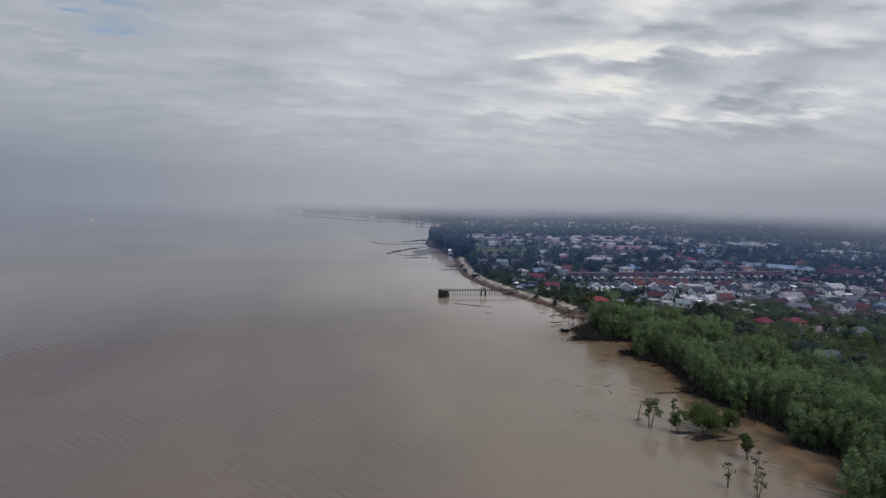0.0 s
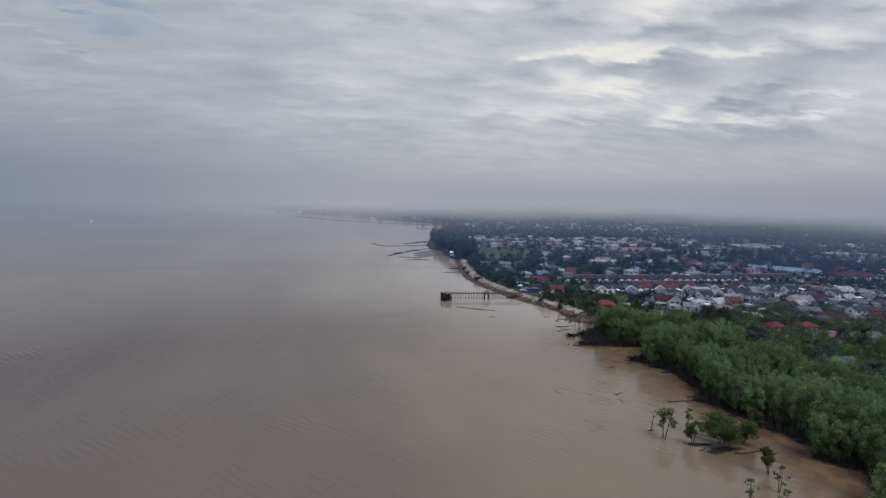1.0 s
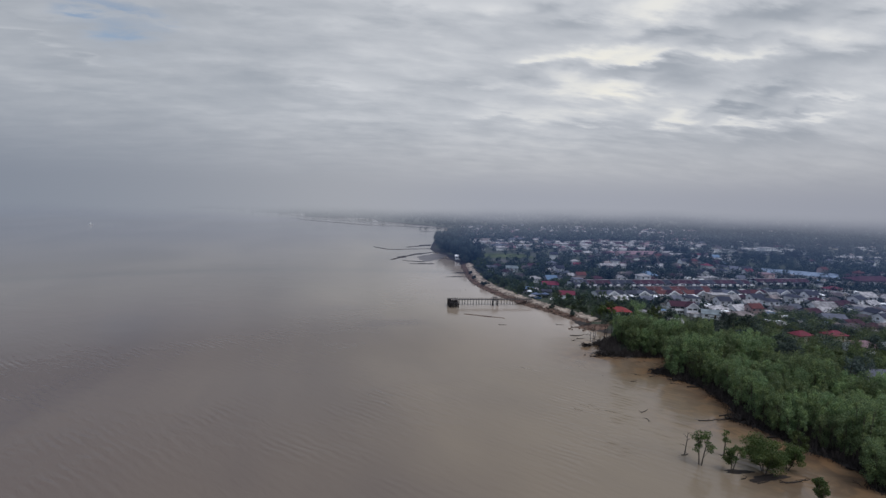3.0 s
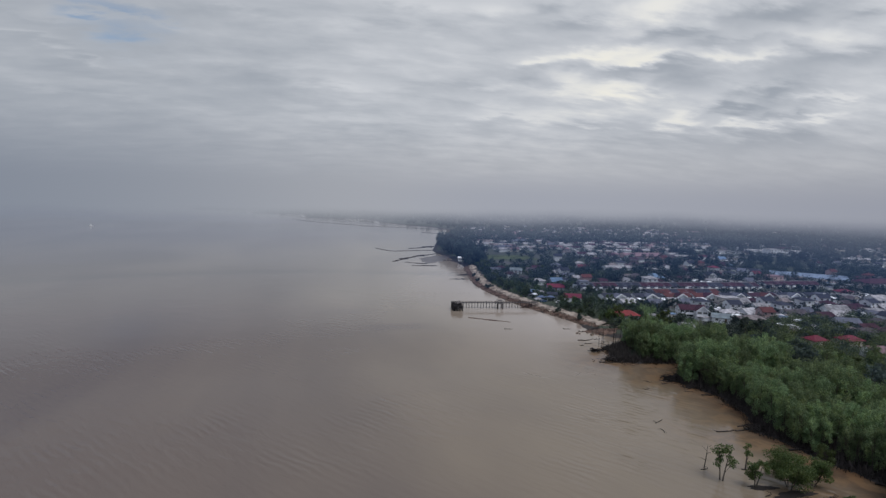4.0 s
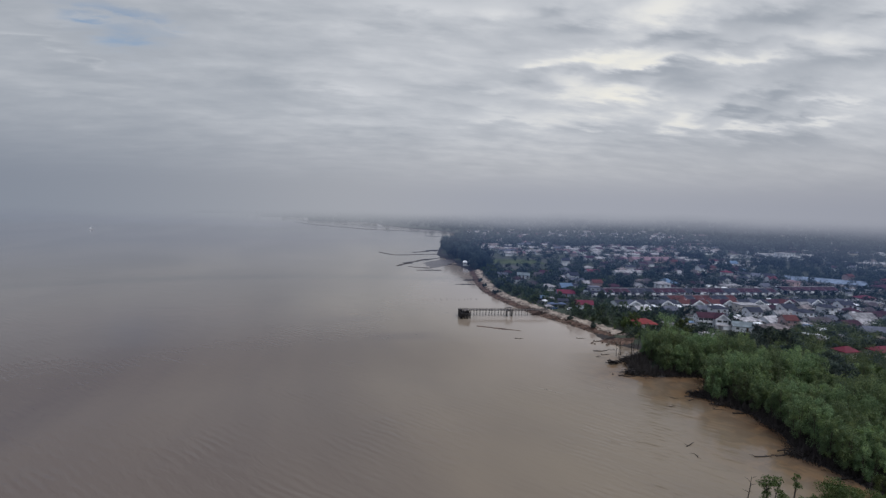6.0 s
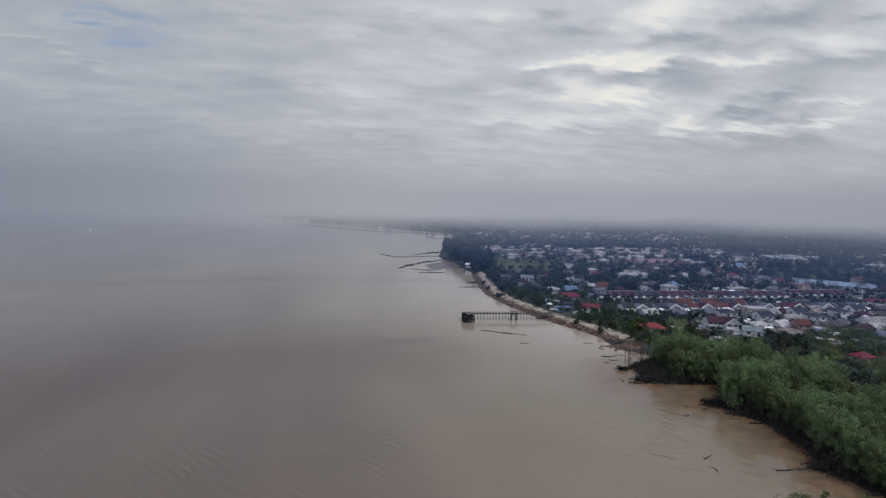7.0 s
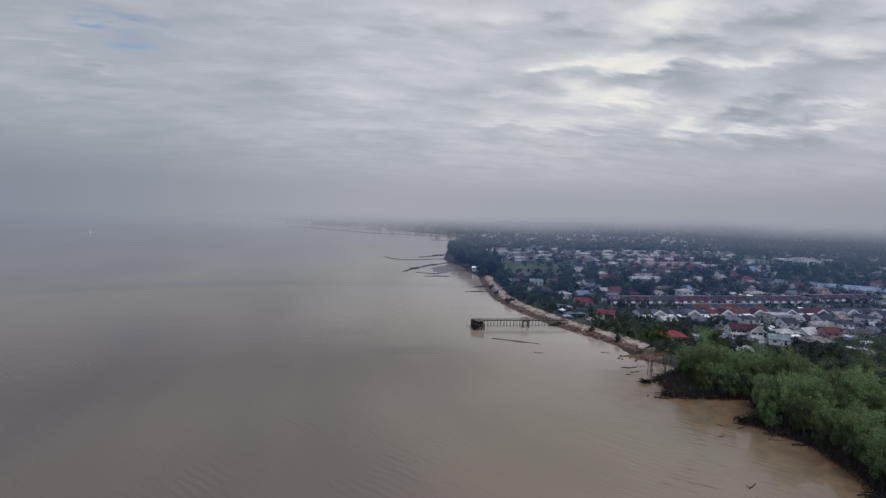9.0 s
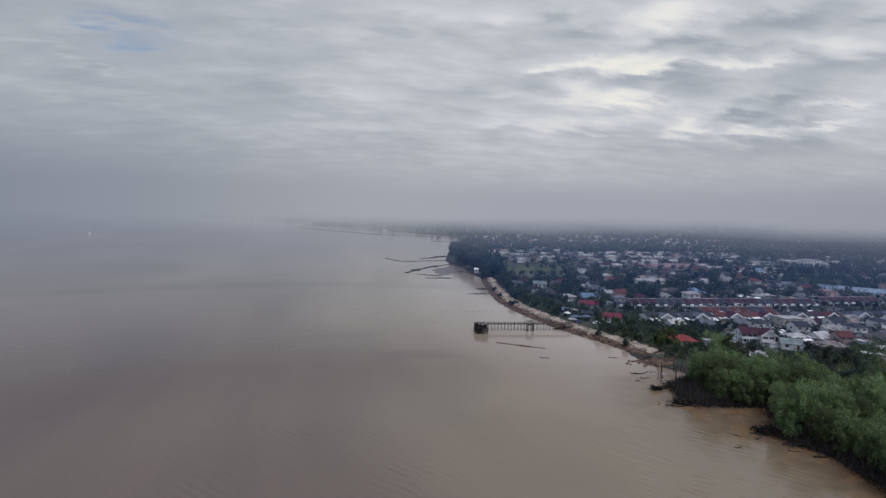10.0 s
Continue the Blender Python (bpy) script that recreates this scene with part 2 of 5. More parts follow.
def water_material():
    m = bpy.data.materials.new("turbid_water")
    m.use_nodes = True
    n = Nodes(m.node_tree)
    p = n.add("ShaderNodeTexCoord").outputs["Object"]
    silt = n.add("ShaderNodeAttribute", attribute_name="silt").outputs["Fac"]
    broad = n.noise(n.add("ShaderNodeMapping", {"Vector": p, "Scale": (0.009, 0.004, 1), "Rotation": (0, 0, 0.5)}).outputs[0], 1.0, 4.0, 0.5, 0.5)
    turbid = n.add("ShaderNodeAttribute", attribute_name="turbid").outputs["Fac"]
    far = n.mix(n.remap(broad, 0.35, 0.65), (0.086, 0.065, 0.061), (0.108, 0.082, 0.073))
    near = n.mix(n.remap(broad, 0.35, 0.65), (0.178, 0.143, 0.104), (0.210, 0.167, 0.118))
    col = n.mix(n.math("ADD", turbid, n.remap(broad, 0.3, 0.7, -0.15, 0.15), clamp=True), far, near)
    pale = n.add("ShaderNodeAttribute", attribute_name="pale").outputs["Fac"]
    col = n.mix(n.math("MULTIPLY", pale, n.remap(broad, 0.3, 0.7, 0.75, 1.0)), col, (0.33, 0.275, 0.235))
    # brown shallows, darker than the mud alone: the trees' reflections are painted in
    mott = n.noise(p, 0.05, 4.0, 0.6, 0.8)
    col = n.mix(n.math("MULTIPLY", silt, n.remap(mott, 0.3, 0.65, 0.55, 1.0)), col, n.mix(n.remap(n.noise(p, 0.16, 4.0, 0.6, 0.5), 0.42, 0.62), (0.085, 0.050, 0.030), (0.165, 0.094, 0.047)))

    def crests(turn, along, across, detail):
        q = n.add("ShaderNodeMapping", {"Vector": p, "Scale": (along, across, 1), "Rotation": (0, 0, radians(turn))}, vector_type="TEXTURE").outputs[0]
        return n.noise(q, 1.0, detail, 0.5, 0.35)

    # trains of short parallel waves that come and go in patches, over a finer irregular chop
    lined = n.add("ShaderNodeMapping", {"Vector": p, "Rotation": (0, 0, radians(-44))}).outputs[0]
    train = n.add("ShaderNodeTexWave", {"Vector": lined, "Scale": 0.135, "Distortion": 4.0, "Detail": 2.0, "Detail Scale": 0.7, "Detail Roughness": 0.5},
                  wave_type="BANDS", bands_direction="X", wave_profile="SIN").outputs["Fac"]
    train = n.math("MULTIPLY", train, n.remap(n.noise(p, 0.045, 2.0), 0.44, 0.66, 0.0, 1.0))
    ripple = n.math("ADD", n.math("MULTIPLY", crests(-50, 7.0, 2.4, 2.0), 0.30), n.math("MULTIPLY", train, 0.11))
    swell = crests(-35, 18.0, 6.5, 2.0)
    calm = n.remap(n.noise(p, 0.016, 3.0), 0.42, 0.62, 0.45, 1.5)
    calm = n.math("MULTIPLY", calm, n.add("ShaderNodeAttribute", attribute_name="breeze").outputs["Fac"])
    calm = n.math("MULTIPLY", calm, n.remap(silt, 0.0, 0.6, 1.0, 0.35))
    h = n.math("ADD", n.math("MULTIPLY", n.math("MULTIPLY", ripple, calm), 2.1), n.math("MULTIPLY", swell, 0.12))
    bmp = n.add("ShaderNodeBump", {"Height": h, "Strength": 0.38, "Distance": 1.0})
    bs = n.add("ShaderNodeBsdfPrincipled", {"Base Color": col, "Roughness": n.math("MULTIPLY", n.remap(broad, 0.3, 0.7, 0.135, 0.10), n.remap(silt, 0.0, 0.7, 1.0, 0.45)),
                                            "IOR": 1.37, "Normal": bmp.outputs[0]})
    n.add("ShaderNodeOutputMaterial", {"Surface": bs.outputs[0]})
    return m


def haze_sheet_material(most, shut):
    """A glowing veil that paints haze over what lies behind it. It thickens with height, as more and more air lies
    behind it towards the horizon; it has the sky's own colour there.
    """
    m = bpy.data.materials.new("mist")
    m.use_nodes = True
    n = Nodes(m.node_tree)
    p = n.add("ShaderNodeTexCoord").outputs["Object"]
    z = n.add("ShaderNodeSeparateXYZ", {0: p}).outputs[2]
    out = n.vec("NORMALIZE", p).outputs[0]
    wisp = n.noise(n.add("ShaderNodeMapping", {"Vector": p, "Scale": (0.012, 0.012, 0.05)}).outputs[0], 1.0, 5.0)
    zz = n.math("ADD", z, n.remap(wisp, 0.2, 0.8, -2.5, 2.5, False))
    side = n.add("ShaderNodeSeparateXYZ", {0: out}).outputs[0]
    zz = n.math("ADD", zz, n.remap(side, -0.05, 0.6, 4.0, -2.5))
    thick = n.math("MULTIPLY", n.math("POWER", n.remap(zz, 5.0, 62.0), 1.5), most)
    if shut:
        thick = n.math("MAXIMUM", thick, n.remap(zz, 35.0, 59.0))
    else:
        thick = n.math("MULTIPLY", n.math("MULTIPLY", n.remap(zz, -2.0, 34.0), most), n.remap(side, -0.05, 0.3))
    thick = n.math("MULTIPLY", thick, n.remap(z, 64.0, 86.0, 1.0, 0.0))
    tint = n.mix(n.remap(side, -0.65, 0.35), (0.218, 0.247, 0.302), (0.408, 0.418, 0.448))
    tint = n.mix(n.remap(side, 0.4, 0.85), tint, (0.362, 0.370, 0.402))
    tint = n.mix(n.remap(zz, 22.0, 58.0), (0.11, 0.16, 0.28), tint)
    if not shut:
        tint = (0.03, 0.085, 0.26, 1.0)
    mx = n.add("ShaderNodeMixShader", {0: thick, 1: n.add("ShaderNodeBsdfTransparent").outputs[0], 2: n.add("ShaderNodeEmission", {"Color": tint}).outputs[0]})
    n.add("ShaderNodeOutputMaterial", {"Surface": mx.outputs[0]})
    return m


# ---- mesh helpers ----
class Shape:
    """Collects vertices and faces of one mesh."""

    def __init__(self):
        self.v, self.f = [], []

    def face(self, *pts):
        i = len(self.v)
        self.v += [tuple(p) for p in pts]
        self.f.append(tuple(range(i, i + len(pts))))

    def hull(self, ring_a, ring_b, caps=True):
        """A solid between two rings of as many points."""
        i, k = len(self.v), len(ring_a)
        self.v += [tuple(p) for p in ring_a] + [tuple(p) for p in ring_b]
        for j in range(k):
            self.f.append((i + j, i + (j + 1) % k, i + k + (j + 1) % k, i + k + j))
        if caps:
            self.f.append(tuple(range(i + k - 1, i - 1, -1)))
            self.f.append(tuple(range(i + k, i + 2 * k)))

    def box(self, x0, y0, z0, x1, y1, z1):
        r = [(x0, y0), (x1, y0), (x1, y1), (x0, y1)]
        self.hull([(x, y, z0) for x, y in r], [(x, y, z1) for x, y in r])
        return self

    def tube(self, pts, radii, sides=6):
        """A tapered limb along points."""
        rings = []
        for k, (p, r) in enumerate(zip(pts, radii)):
            a, b = Vector(pts[max(k - 1, 0)]), Vector(pts[min(k + 1, len(pts) - 1)])
            axis = (b - a).normalized()
            s = axis.orthogonal().normalized()
            t = axis.cross(s)
            rings.append([Vector(p) + (s * math.cos(q) + t * math.sin(q)) * r for q in np.linspace(0, math.tau, sides, endpoint=False)])
        i = len(self.v)
        self.v += [tuple(q) for ring in rings for q in ring]
        for k in range(len(rings) - 1):
            for j in range(sides):
                a, b = i + k * sides + j, i + k * sides + (j + 1) % sides
                self.f.append((a, b, b + sides, a + sides))
        self.f.append(tuple(range(i + sides - 1, i - 1, -1)))
        self.f.append(tuple(range(len(self.v) - sides, len(self.v))))
        return self

    def mesh(self, name, mat, smooth=False):
        me = bpy.data.meshes.new(name)
        me.from_pydata(self.v, [], self.f)
        me.materials.append(mat)
        if smooth:
            me.polygons.foreach_set("use_smooth", [True] * len(me.polygons))
        me.update()
        return me


def part(name, shape, mat, parent, label="", smooth=False):
    """One mesh object under a thing or a part. shape may be a Shape or a finished mesh."""
    ob = new(name, shape.mesh(name, mat, smooth) if isinstance(shape, Shape) else shape)
    ob.parent = parent
    return tagged(ob, label=label)


def thing(name, label, category, group="", at=None):
    ob = tagged(new(name), label, category, group)
    if at is not None:
        ob.matrix_basis = at
    return ob


def single(name, shape, mat, label, category, kind="", smooth=False, group=""):
    ob = new(name, shape.mesh(name, mat, smooth) if isinstance(shape, Shape) else shape)
    return tagged(ob, label, category, group, kind)


# ---- land, sea and shore ----
MANGROVE_SHORE = [(106.7, 54), (109.4, 78), (114.5, 90), (121.5, 97.5), (128.2, 106.2), (121.0, 112.6), (128, 118.5), (124.8, 125.3), (122.6, 131.6), (121, 143), (117, 151),
                  (121.5, 158), (124.5, 164.5), (124, 169), (126, 176), (125.6, 181), (122, 187.2), (119, 194.6), (126.5, 198.5), (133, 206.5), (135, 211.8), (127, 213.4),
                  (117, 214.8), (109.5, 217.8), (111, 224), (114.5, 231.5), (116.5, 237), (124, 238.8), (130.5, 243.5)]
EMBANKED_SHORE = [(131, 251), (124, 257.5), (121.8, 268), (123, 278), (122.5, 286), (118.5, 298), (113, 312), (108, 327.4), (103.6, 346), (98.5, 376), (97.4, 403), (100, 430),
                  (104.2, 459), (109, 487), (113.4, 518.4)]
WOODED_SHORE = [(110.7, 545.4), (113.4, 584.6), (106.7, 619.7), (105.3, 653.4), (128.2, 756), (159.3, 866.7), (189, 982.8), (214, 1062), (179, 1158), (145, 1208),
                (44, 1392), (-46, 1474), (-240, 1760), (-567, 2150), (-1620, 3100), (-4725, 5900)]
COAST = np.array([(74.2, -4050), (83.7, -540), (101.2, -67.5), *MANGROVE_SHORE, *EMBANKED_SHORE, *WOODED_SHORE], float)


def coast_distance(px, py):
    """Metres from the shore line, positive on land."""
    best = np.full(px.shape, 1e9)
    for (ax, ay), (bx, by) in zip(COAST[:-1], COAST[1:]):
        ex, ey = bx - ax, by - ay
        t = np.clip(((px - ax) * ex + (py - ay) * ey) / (ex * ex + ey * ey), 0, 1)
        best = np.minimum(best, np.hypot(px - ax - t * ex, py - ay - t * ey))
    ring = np.vstack([COAST, [(5000, 4900), (5000, -3000)]])
    inside = np.zeros(px.shape, bool)
    for (ax, ay), (bx, by) in zip(ring, np.roll(ring, -1, 0)):
        if ay != by:
            inside ^= ((ay > py) != (by > py)) & (px < (bx - ax) * (py - ay) / (by - ay) + ax)
    return np.where(inside, best, -best)


def land_height(px, py):
    px, py = np.asarray(px, float), np.asarray(py, float)
    d = coast_distance(px, py)
    d = d + 1.3 * np.sin(px * 0.55 + np.sin(py * 0.31) * 2) * np.sin(py * 0.47 + 1.0)
    return np.where(d > 0, np.minimum(0.16 * d, 1.6), np.maximum(0.14 * d, -2.2))


def sheet(name, height, mat):
    xs = np.concatenate([np.arange(-4600, -400, 300), np.arange(-400, 50, 14), np.arange(50, 172, 2.8), np.arange(172, 900, 24), np.arange(900, 4700, 250)])
    ys = np.concatenate([np.arange(-2900, 0, 290), np.arange(0, 50, 25), np.arange(50, 560, 2.8), np.arange(560, 1320, 14), np.arange(1320, 4900, 240)])
    gx, gy = np.meshgrid(xs, ys)
    gz = height(gx, gy)
    v = np.stack([gx.ravel(), gy.ravel(), gz.ravel()], 1)
    nx, ny = len(xs), len(ys)
    i = (np.arange(ny - 1)[:, None] * nx + np.arange(nx - 1)[None]).ravel()
    f = np.stack([i, i + 1, i + nx + 1, i + nx], 1)
    me = bpy.data.meshes.new(name)
    me.from_pydata(v.tolist(), [], f.tolist())
    me.polygons.foreach_set("use_smooth", [True] * len(f))
    me.materials.append(mat)
    return me, gx, gy


land_mesh, _, _ = sheet("ground", land_height, ground_material())
single("ground", land_mesh, None, "low green and earthy coastal land reaching inland", "ground", "structure")
sea_mesh, sea_x, sea_y = sheet("water", lambda a, b: a * 0, water_material())
shore = coast_distance(sea_x, sea_y).ravel()
# orange-brown shallows along the mangroves, with their shade and reflections painted in
silt = np.clip(1 + shore / 31.0, 0, 1) ** 1.3 * np.clip((290 - sea_y.ravel()) / 70, 0, 1)
silt = np.maximum(silt, 0.95 * np.exp(-((sea_x.ravel() - 106) / 11) ** 2 - ((sea_y.ravel() - 119) / 9) ** 2))
sea_mesh.attributes.new("silt", "FLOAT", "POINT").data.foreach_set("value", silt)
turbid = np.clip(1 + (shore + 55) / 120.0, 0, 1)
for sx, sy, wx, wy, depth in ((28, 281, 13, 7, 0.45), (2, 318, 16, 6, 0.3)):
    turbid = turbid * (1 - depth * np.exp(-((sea_x.ravel() - sx) / wx) ** 4 - ((sea_y.ravel() - sy) / wy) ** 4))
sea_mesh.attributes.new("turbid", "FLOAT", "POINT").data.foreach_set("value", turbid)
breeze = np.clip((285 - sea_y.ravel()) / 130, 0.22, 1.0)
sea_mesh.attributes.new("breeze", "FLOAT", "POINT").data.foreach_set("value", breeze)
# pale shallows off the shore, with the bright sky reflection painted into their colour
pale = np.clip(1 + shore / 75.0, 0, 1) * np.clip((sea_y.ravel() - 195) / 80, 0, 1) * np.clip((640 - sea_y.ravel()) / 140, 0, 1)
pale *= np.where(sea_y.ravel() < 248, np.clip((-shore - 6) / 22, 0, 1), 1.0)
sea_mesh.attributes.new("pale", "FLOAT", "POINT").data.foreach_set("value", pale)
single("water", sea_mesh, None, "calm brown silty sea water with faint ripples", "water", "structure")

# two see-through glowing rings that paint the distance haze and mist
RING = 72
VEILS = ((300, haze_sheet_material(0.16, False), "thin glowing sheet painting bluish haze over the town"),
         (420, haze_sheet_material(0.5, True), "glowing sheet painting pale grey mist over the far coast"))
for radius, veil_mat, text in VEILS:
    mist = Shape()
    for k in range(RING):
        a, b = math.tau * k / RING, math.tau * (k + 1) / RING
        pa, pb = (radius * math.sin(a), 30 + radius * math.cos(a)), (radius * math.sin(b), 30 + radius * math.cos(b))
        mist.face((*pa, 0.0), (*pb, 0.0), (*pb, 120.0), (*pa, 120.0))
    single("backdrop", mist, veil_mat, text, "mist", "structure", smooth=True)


# ---- embankment along the shore ----
BERM = [(127.5, 270), (125.2, 279), (123.2, 286), (119.3, 298), (113.8, 312), (108.8, 327.4), (104.4, 346), (99.4, 376), (98.3, 403), (100.9, 430), (105.2, 459), (112.1, 502.2)]


def smooth_line(pts, step):
    """Points every step metres along a rounded line."""
    p = np.array(pts, float)
    for _ in range(2):
        q = np.empty((2 * len(p) - 2, 2))
        q[0::2], q[1::2] = p[:-1] * 0.75 + p[1:] * 0.25, p[:-1] * 0.25 + p[1:] * 0.75
        p = np.vstack([p[:1], q, p[-1:]])
    s = np.concatenate([[0], np.cumsum(np.hypot(*np.diff(p, axis=0).T))])
    t = np.arange(0, s[-1], step)
    return np.stack([np.interp(t, s, p[:, 0]), np.interp(t, s, p[:, 1])], 1)


def sweep(line, section, wobble, seed):
    """A bank: a cross-section of (offset inland, height) swept along a line, with an uneven skin."""
    rng = np.random.default_rng(seed)
    d = np.gradient(line, axis=0)
    nrm = np.stack([d[:, 1], -d[:, 0]], 1) / np.hypot(d[:, 0], d[:, 1])[:, None]
    sh, k = Shape(), len(section)
    for p, q in zip(line, nrm):
        for o, z in section:
            j = rng.normal(0, wobble, 2)
            sh.v.append((p[0] + q[0] * (o + j[0]), p[1] + q[1] * (o + j[0]), z + j[1] * 0.4))
    for a in range(len(line) - 1):
        for b in range(k - 1):
            i = a * k + b
            sh.f.append((i, i + k, i + k + 1, i + 1))
    return sh


berm_line = smooth_line(BERM, 1.5)
bank = tagged(new("embankment"), "raised earth embankment with a sandy crest along the shore", "embankment", kind="structure")
part("crest", sweep(berm_line, [(2.6, 1.3), (3.2, 1.9), (4.2, 2.3), (6.2, 2.35), (8.2, 2.2), (10.0, 1.75), (11.6, 1.2)], 0.55, 3), TRACK, bank, "pale sandy crest", True)
part("toe", sweep(berm_line, [(-1.8, -0.6), (-0.9, 0.15), (0.2, 0.7), (1.4, 1.2), (2.9, 1.55)], 0.38, 4), SLOPE, bank, "dark reddish-brown earth slope", True)


def rock_shape(rng, r):
    sh = Shape()
    k = 6
    rings = []
    for z, s in ((-0.5, 0.75), (0.1, 1.0), (0.6, 0.6)):
        rings.append([(r * s * rng.uniform(0.75, 1.2) * math.cos(a), r * s * rng.uniform(0.75, 1.2) * math.sin(a), r * z * rng.uniform(0.8, 1.1))
                      for a in np.linspace(0, math.tau, k, endpoint=False)])
    sh.hull(rings[0], rings[1], False)
    sh.hull(rings[1], rings[2], True)
    return sh


def scatter(name, shapes, places, mat, label, category):
    """Many small pieces joined into one mesh."""
    sh = Shape()
    for (x, y, z, turn, size), src in zip(places, shapes):
        c, s, i = math.cos(turn) * size, math.sin(turn) * size, len(sh.v)
        sh.v += [(x + c * a - s * b, y + s * a + c * b, z + size * h) for a, b, h in src.v]
        sh.f += [tuple(j + i for j in f) for f in src.f]
    return single(name, sh, mat, label, category, "stuff")


rng = np.random.default_rng(11)
ROCKS = [rock_shape(rng, 1.0) for _ in range(8)]
spots = []
for p in smooth_line(BERM, 0.32):
    o = rng.uniform(-1.6, 2.0)
    spots.append((p[0] + o, p[1] + rng.normal(0, 0.5), 0.05 + 0.6 * max(o, 0), rng.uniform(0, 6), rng.uniform(0.25, 0.75)))
for p in smooth_line(BERM, 2.4):
    o = rng.uniform(2.5, 7.0)
    spots.append((p[0] + o, p[1] + rng.normal(0, 0.8), 1.95, rng.uniform(0, 6), rng.uniform(0.25, 0.6)))
for k in range(190):
    x, y = rng.normal(132.5, 6.5), rng.normal(263.0, 3.2)
    spots.append((x, y, 0.2 + 1.2 * math.exp(-((x - 133) / 9) ** 2 - ((y - 263) / 5) ** 2), rng.uniform(0, 6), rng.uniform(0.2, 0.6)))
scatter("revetment_stones", [ROCKS[i % 8] for i in range(len(spots))], spots, ROCK, "dark brown rubble stones along the water's edge", "stones")


def mound(name, cx, cy, lx, ly, h, turn, mat, label, seed):
    """A low uneven hump of mud or sand with ragged edges."""
    rg = np.random.default_rng(seed)
    sh, n, m = Shape(), 48, 7
    ph = rg.uniform(0, 6, 4)
    c, s = math.cos(radians(turn)), math.sin(radians(turn))
    for j in range(m):
        r = 1 - j / m
        for i in range(n):
            a = math.tau * i / n
            q = r * (1 + 0.16 * math.sin(3 * a + ph[0]) + 0.08 * math.sin(7 * a + ph[1]) + 0.06 * math.sin(13 * a + ph[2]))
            x, y = lx * q * math.cos(a), ly * q * math.sin(a)
            z = h * (1 - r ** 1.6) + (rg.normal(0, 0.08 * h) if 0 < j else 0) - (0.12 if j == 0 else 0)
            sh.v.append((cx + c * x - s * y, cy + s * x + c * y, z))
    sh.v.append((cx, cy, h))
    for j in range(m - 1):
        for i in range(n):
            sh.f.append((j * n + i, j * n + (i + 1) % n, (j + 1) * n + (i + 1) % n, (j + 1) * n + i))
    for i in range(n):
        sh.f.append(((m - 1) * n + i, (m - 1) * n + (i + 1) % n, m * n))
    return single(name, sh, mat, label, "mud bank", "structure", True)


# ---- jetty ----
def jetty():
    head, mid, root = Vector((65.4, 323.7)), Vector((91.5, 322.7)), Vector((115.5, 321.7))
    along = (root - head).normalized()
    side = Vector((-along.y, along.x))
    length = (root - head).length
    th = thing("jetty", "narrow weathered timber jetty on many thin stilts", "jetty",
               at=Matrix.Translation((head.x, head.y, 0)) @ Matrix.Rotation(math.atan2(along.y, along.x), 4, "Z"))
    rg = np.random.default_rng(5)
    plank = Shape().box(-0.42, -0.9, 3.30, 0.42, 0.9, 3.37).mesh("plank", TIMBER)
    for k in range(int(length / 0.92)):
        ob = part("plank", plank, None, th)
        ob.location = (0.5 + k * 0.92, rg.normal(0, 0.03), rg.normal(0, 0.012))
    post = Shape().tube([(0, 0, -1.6), (0.03, 0, 1.4), (0, 0, 4.0)], [0.10, 0.09, 0.07], 6).mesh("post", TIMBER)
    cross = Shape().box(-0.07, -1.0, 2.96, 0.07, 1.0, 3.11).mesh("crossbeam", DARK_TIMBER)
    for k in range(int(length / 1.75)):
        for s in (-0.85, 0.85):
            ob = part("post", post, None, th)
            ob.location, ob.rotation_euler = (1.0 + k * 1.75 + rg.normal(0, 0.12), s, rg.uniform(-0.1, 0.1)), (rg.normal(0, 0.02), rg.normal(0, 0.03), rg.uniform(0, 3))
        part("crossbeam", cross, None, th).location = (1.0 + k * 1.75, 0, 0)
    for s in (-0.86, 0.86):
        part("handrail", Shape().box(0, s - 0.05, 3.92, length, s + 0.05, 4.02), TIMBER, th)
        part("stringer", Shape().box(0, s - 0.09, 3.11, length, s + 0.09, 3.30), DARK_TIMBER, th)
    # pile cluster at the seaward end with a low dark shelter, reaching out to one side of the walkway
    part("platform", Shape().box(-2.6, -8.8, 2.55, 2.6, 1.2, 2.8), DARK_TIMBER, th)
    pile = Shape().tube([(0, 0, -2.4), (0, 0, 3.05)], [0.26, 0.23], 7).mesh("stilt", DARK_TIMBER)
    head_pile = Shape().tube([(0, 0, -2.4), (0, 0, 2.55)], [0.26, 0.23], 7).mesh("stilt", DARK_TIMBER)
    for x in (-2.4, -1.9, -0.6, 1.0, 2.4):
        for y in (-8.5, -5.6, -2.6, 0.6):
            part("stilt", head_pile, None, th).location = (x + rg.normal(0, 0.08), y, 0)
    for y in (-8.6, 0.8):
        part("brace", Shape().tube([(-2.4, y, 0.3), (-0.4, y, 2.4)], [0.12, 0.12], 5), DARK_TIMBER, th)
        part("brace", Shape().tube([(0.2, y, 2.4), (2.4, y, 0.5)], [0.12, 0.12], 5), DARK_TIMBER, th)
        part("fender", Shape().box(-2.7, y - 0.14, 1.6, 2.7, y + 0.14, 2.0), DARK_TIMBER, th)
    for y0 in (-8.7, -5.4, -2.1):
        part("fender", Shape().box(-2.9, y0, 0.2, -2.6, y0 + 2.0, 3.9 + rg.uniform(-0.3, 0.4)), DARK_TIMBER, th, "upright dark fender planks")
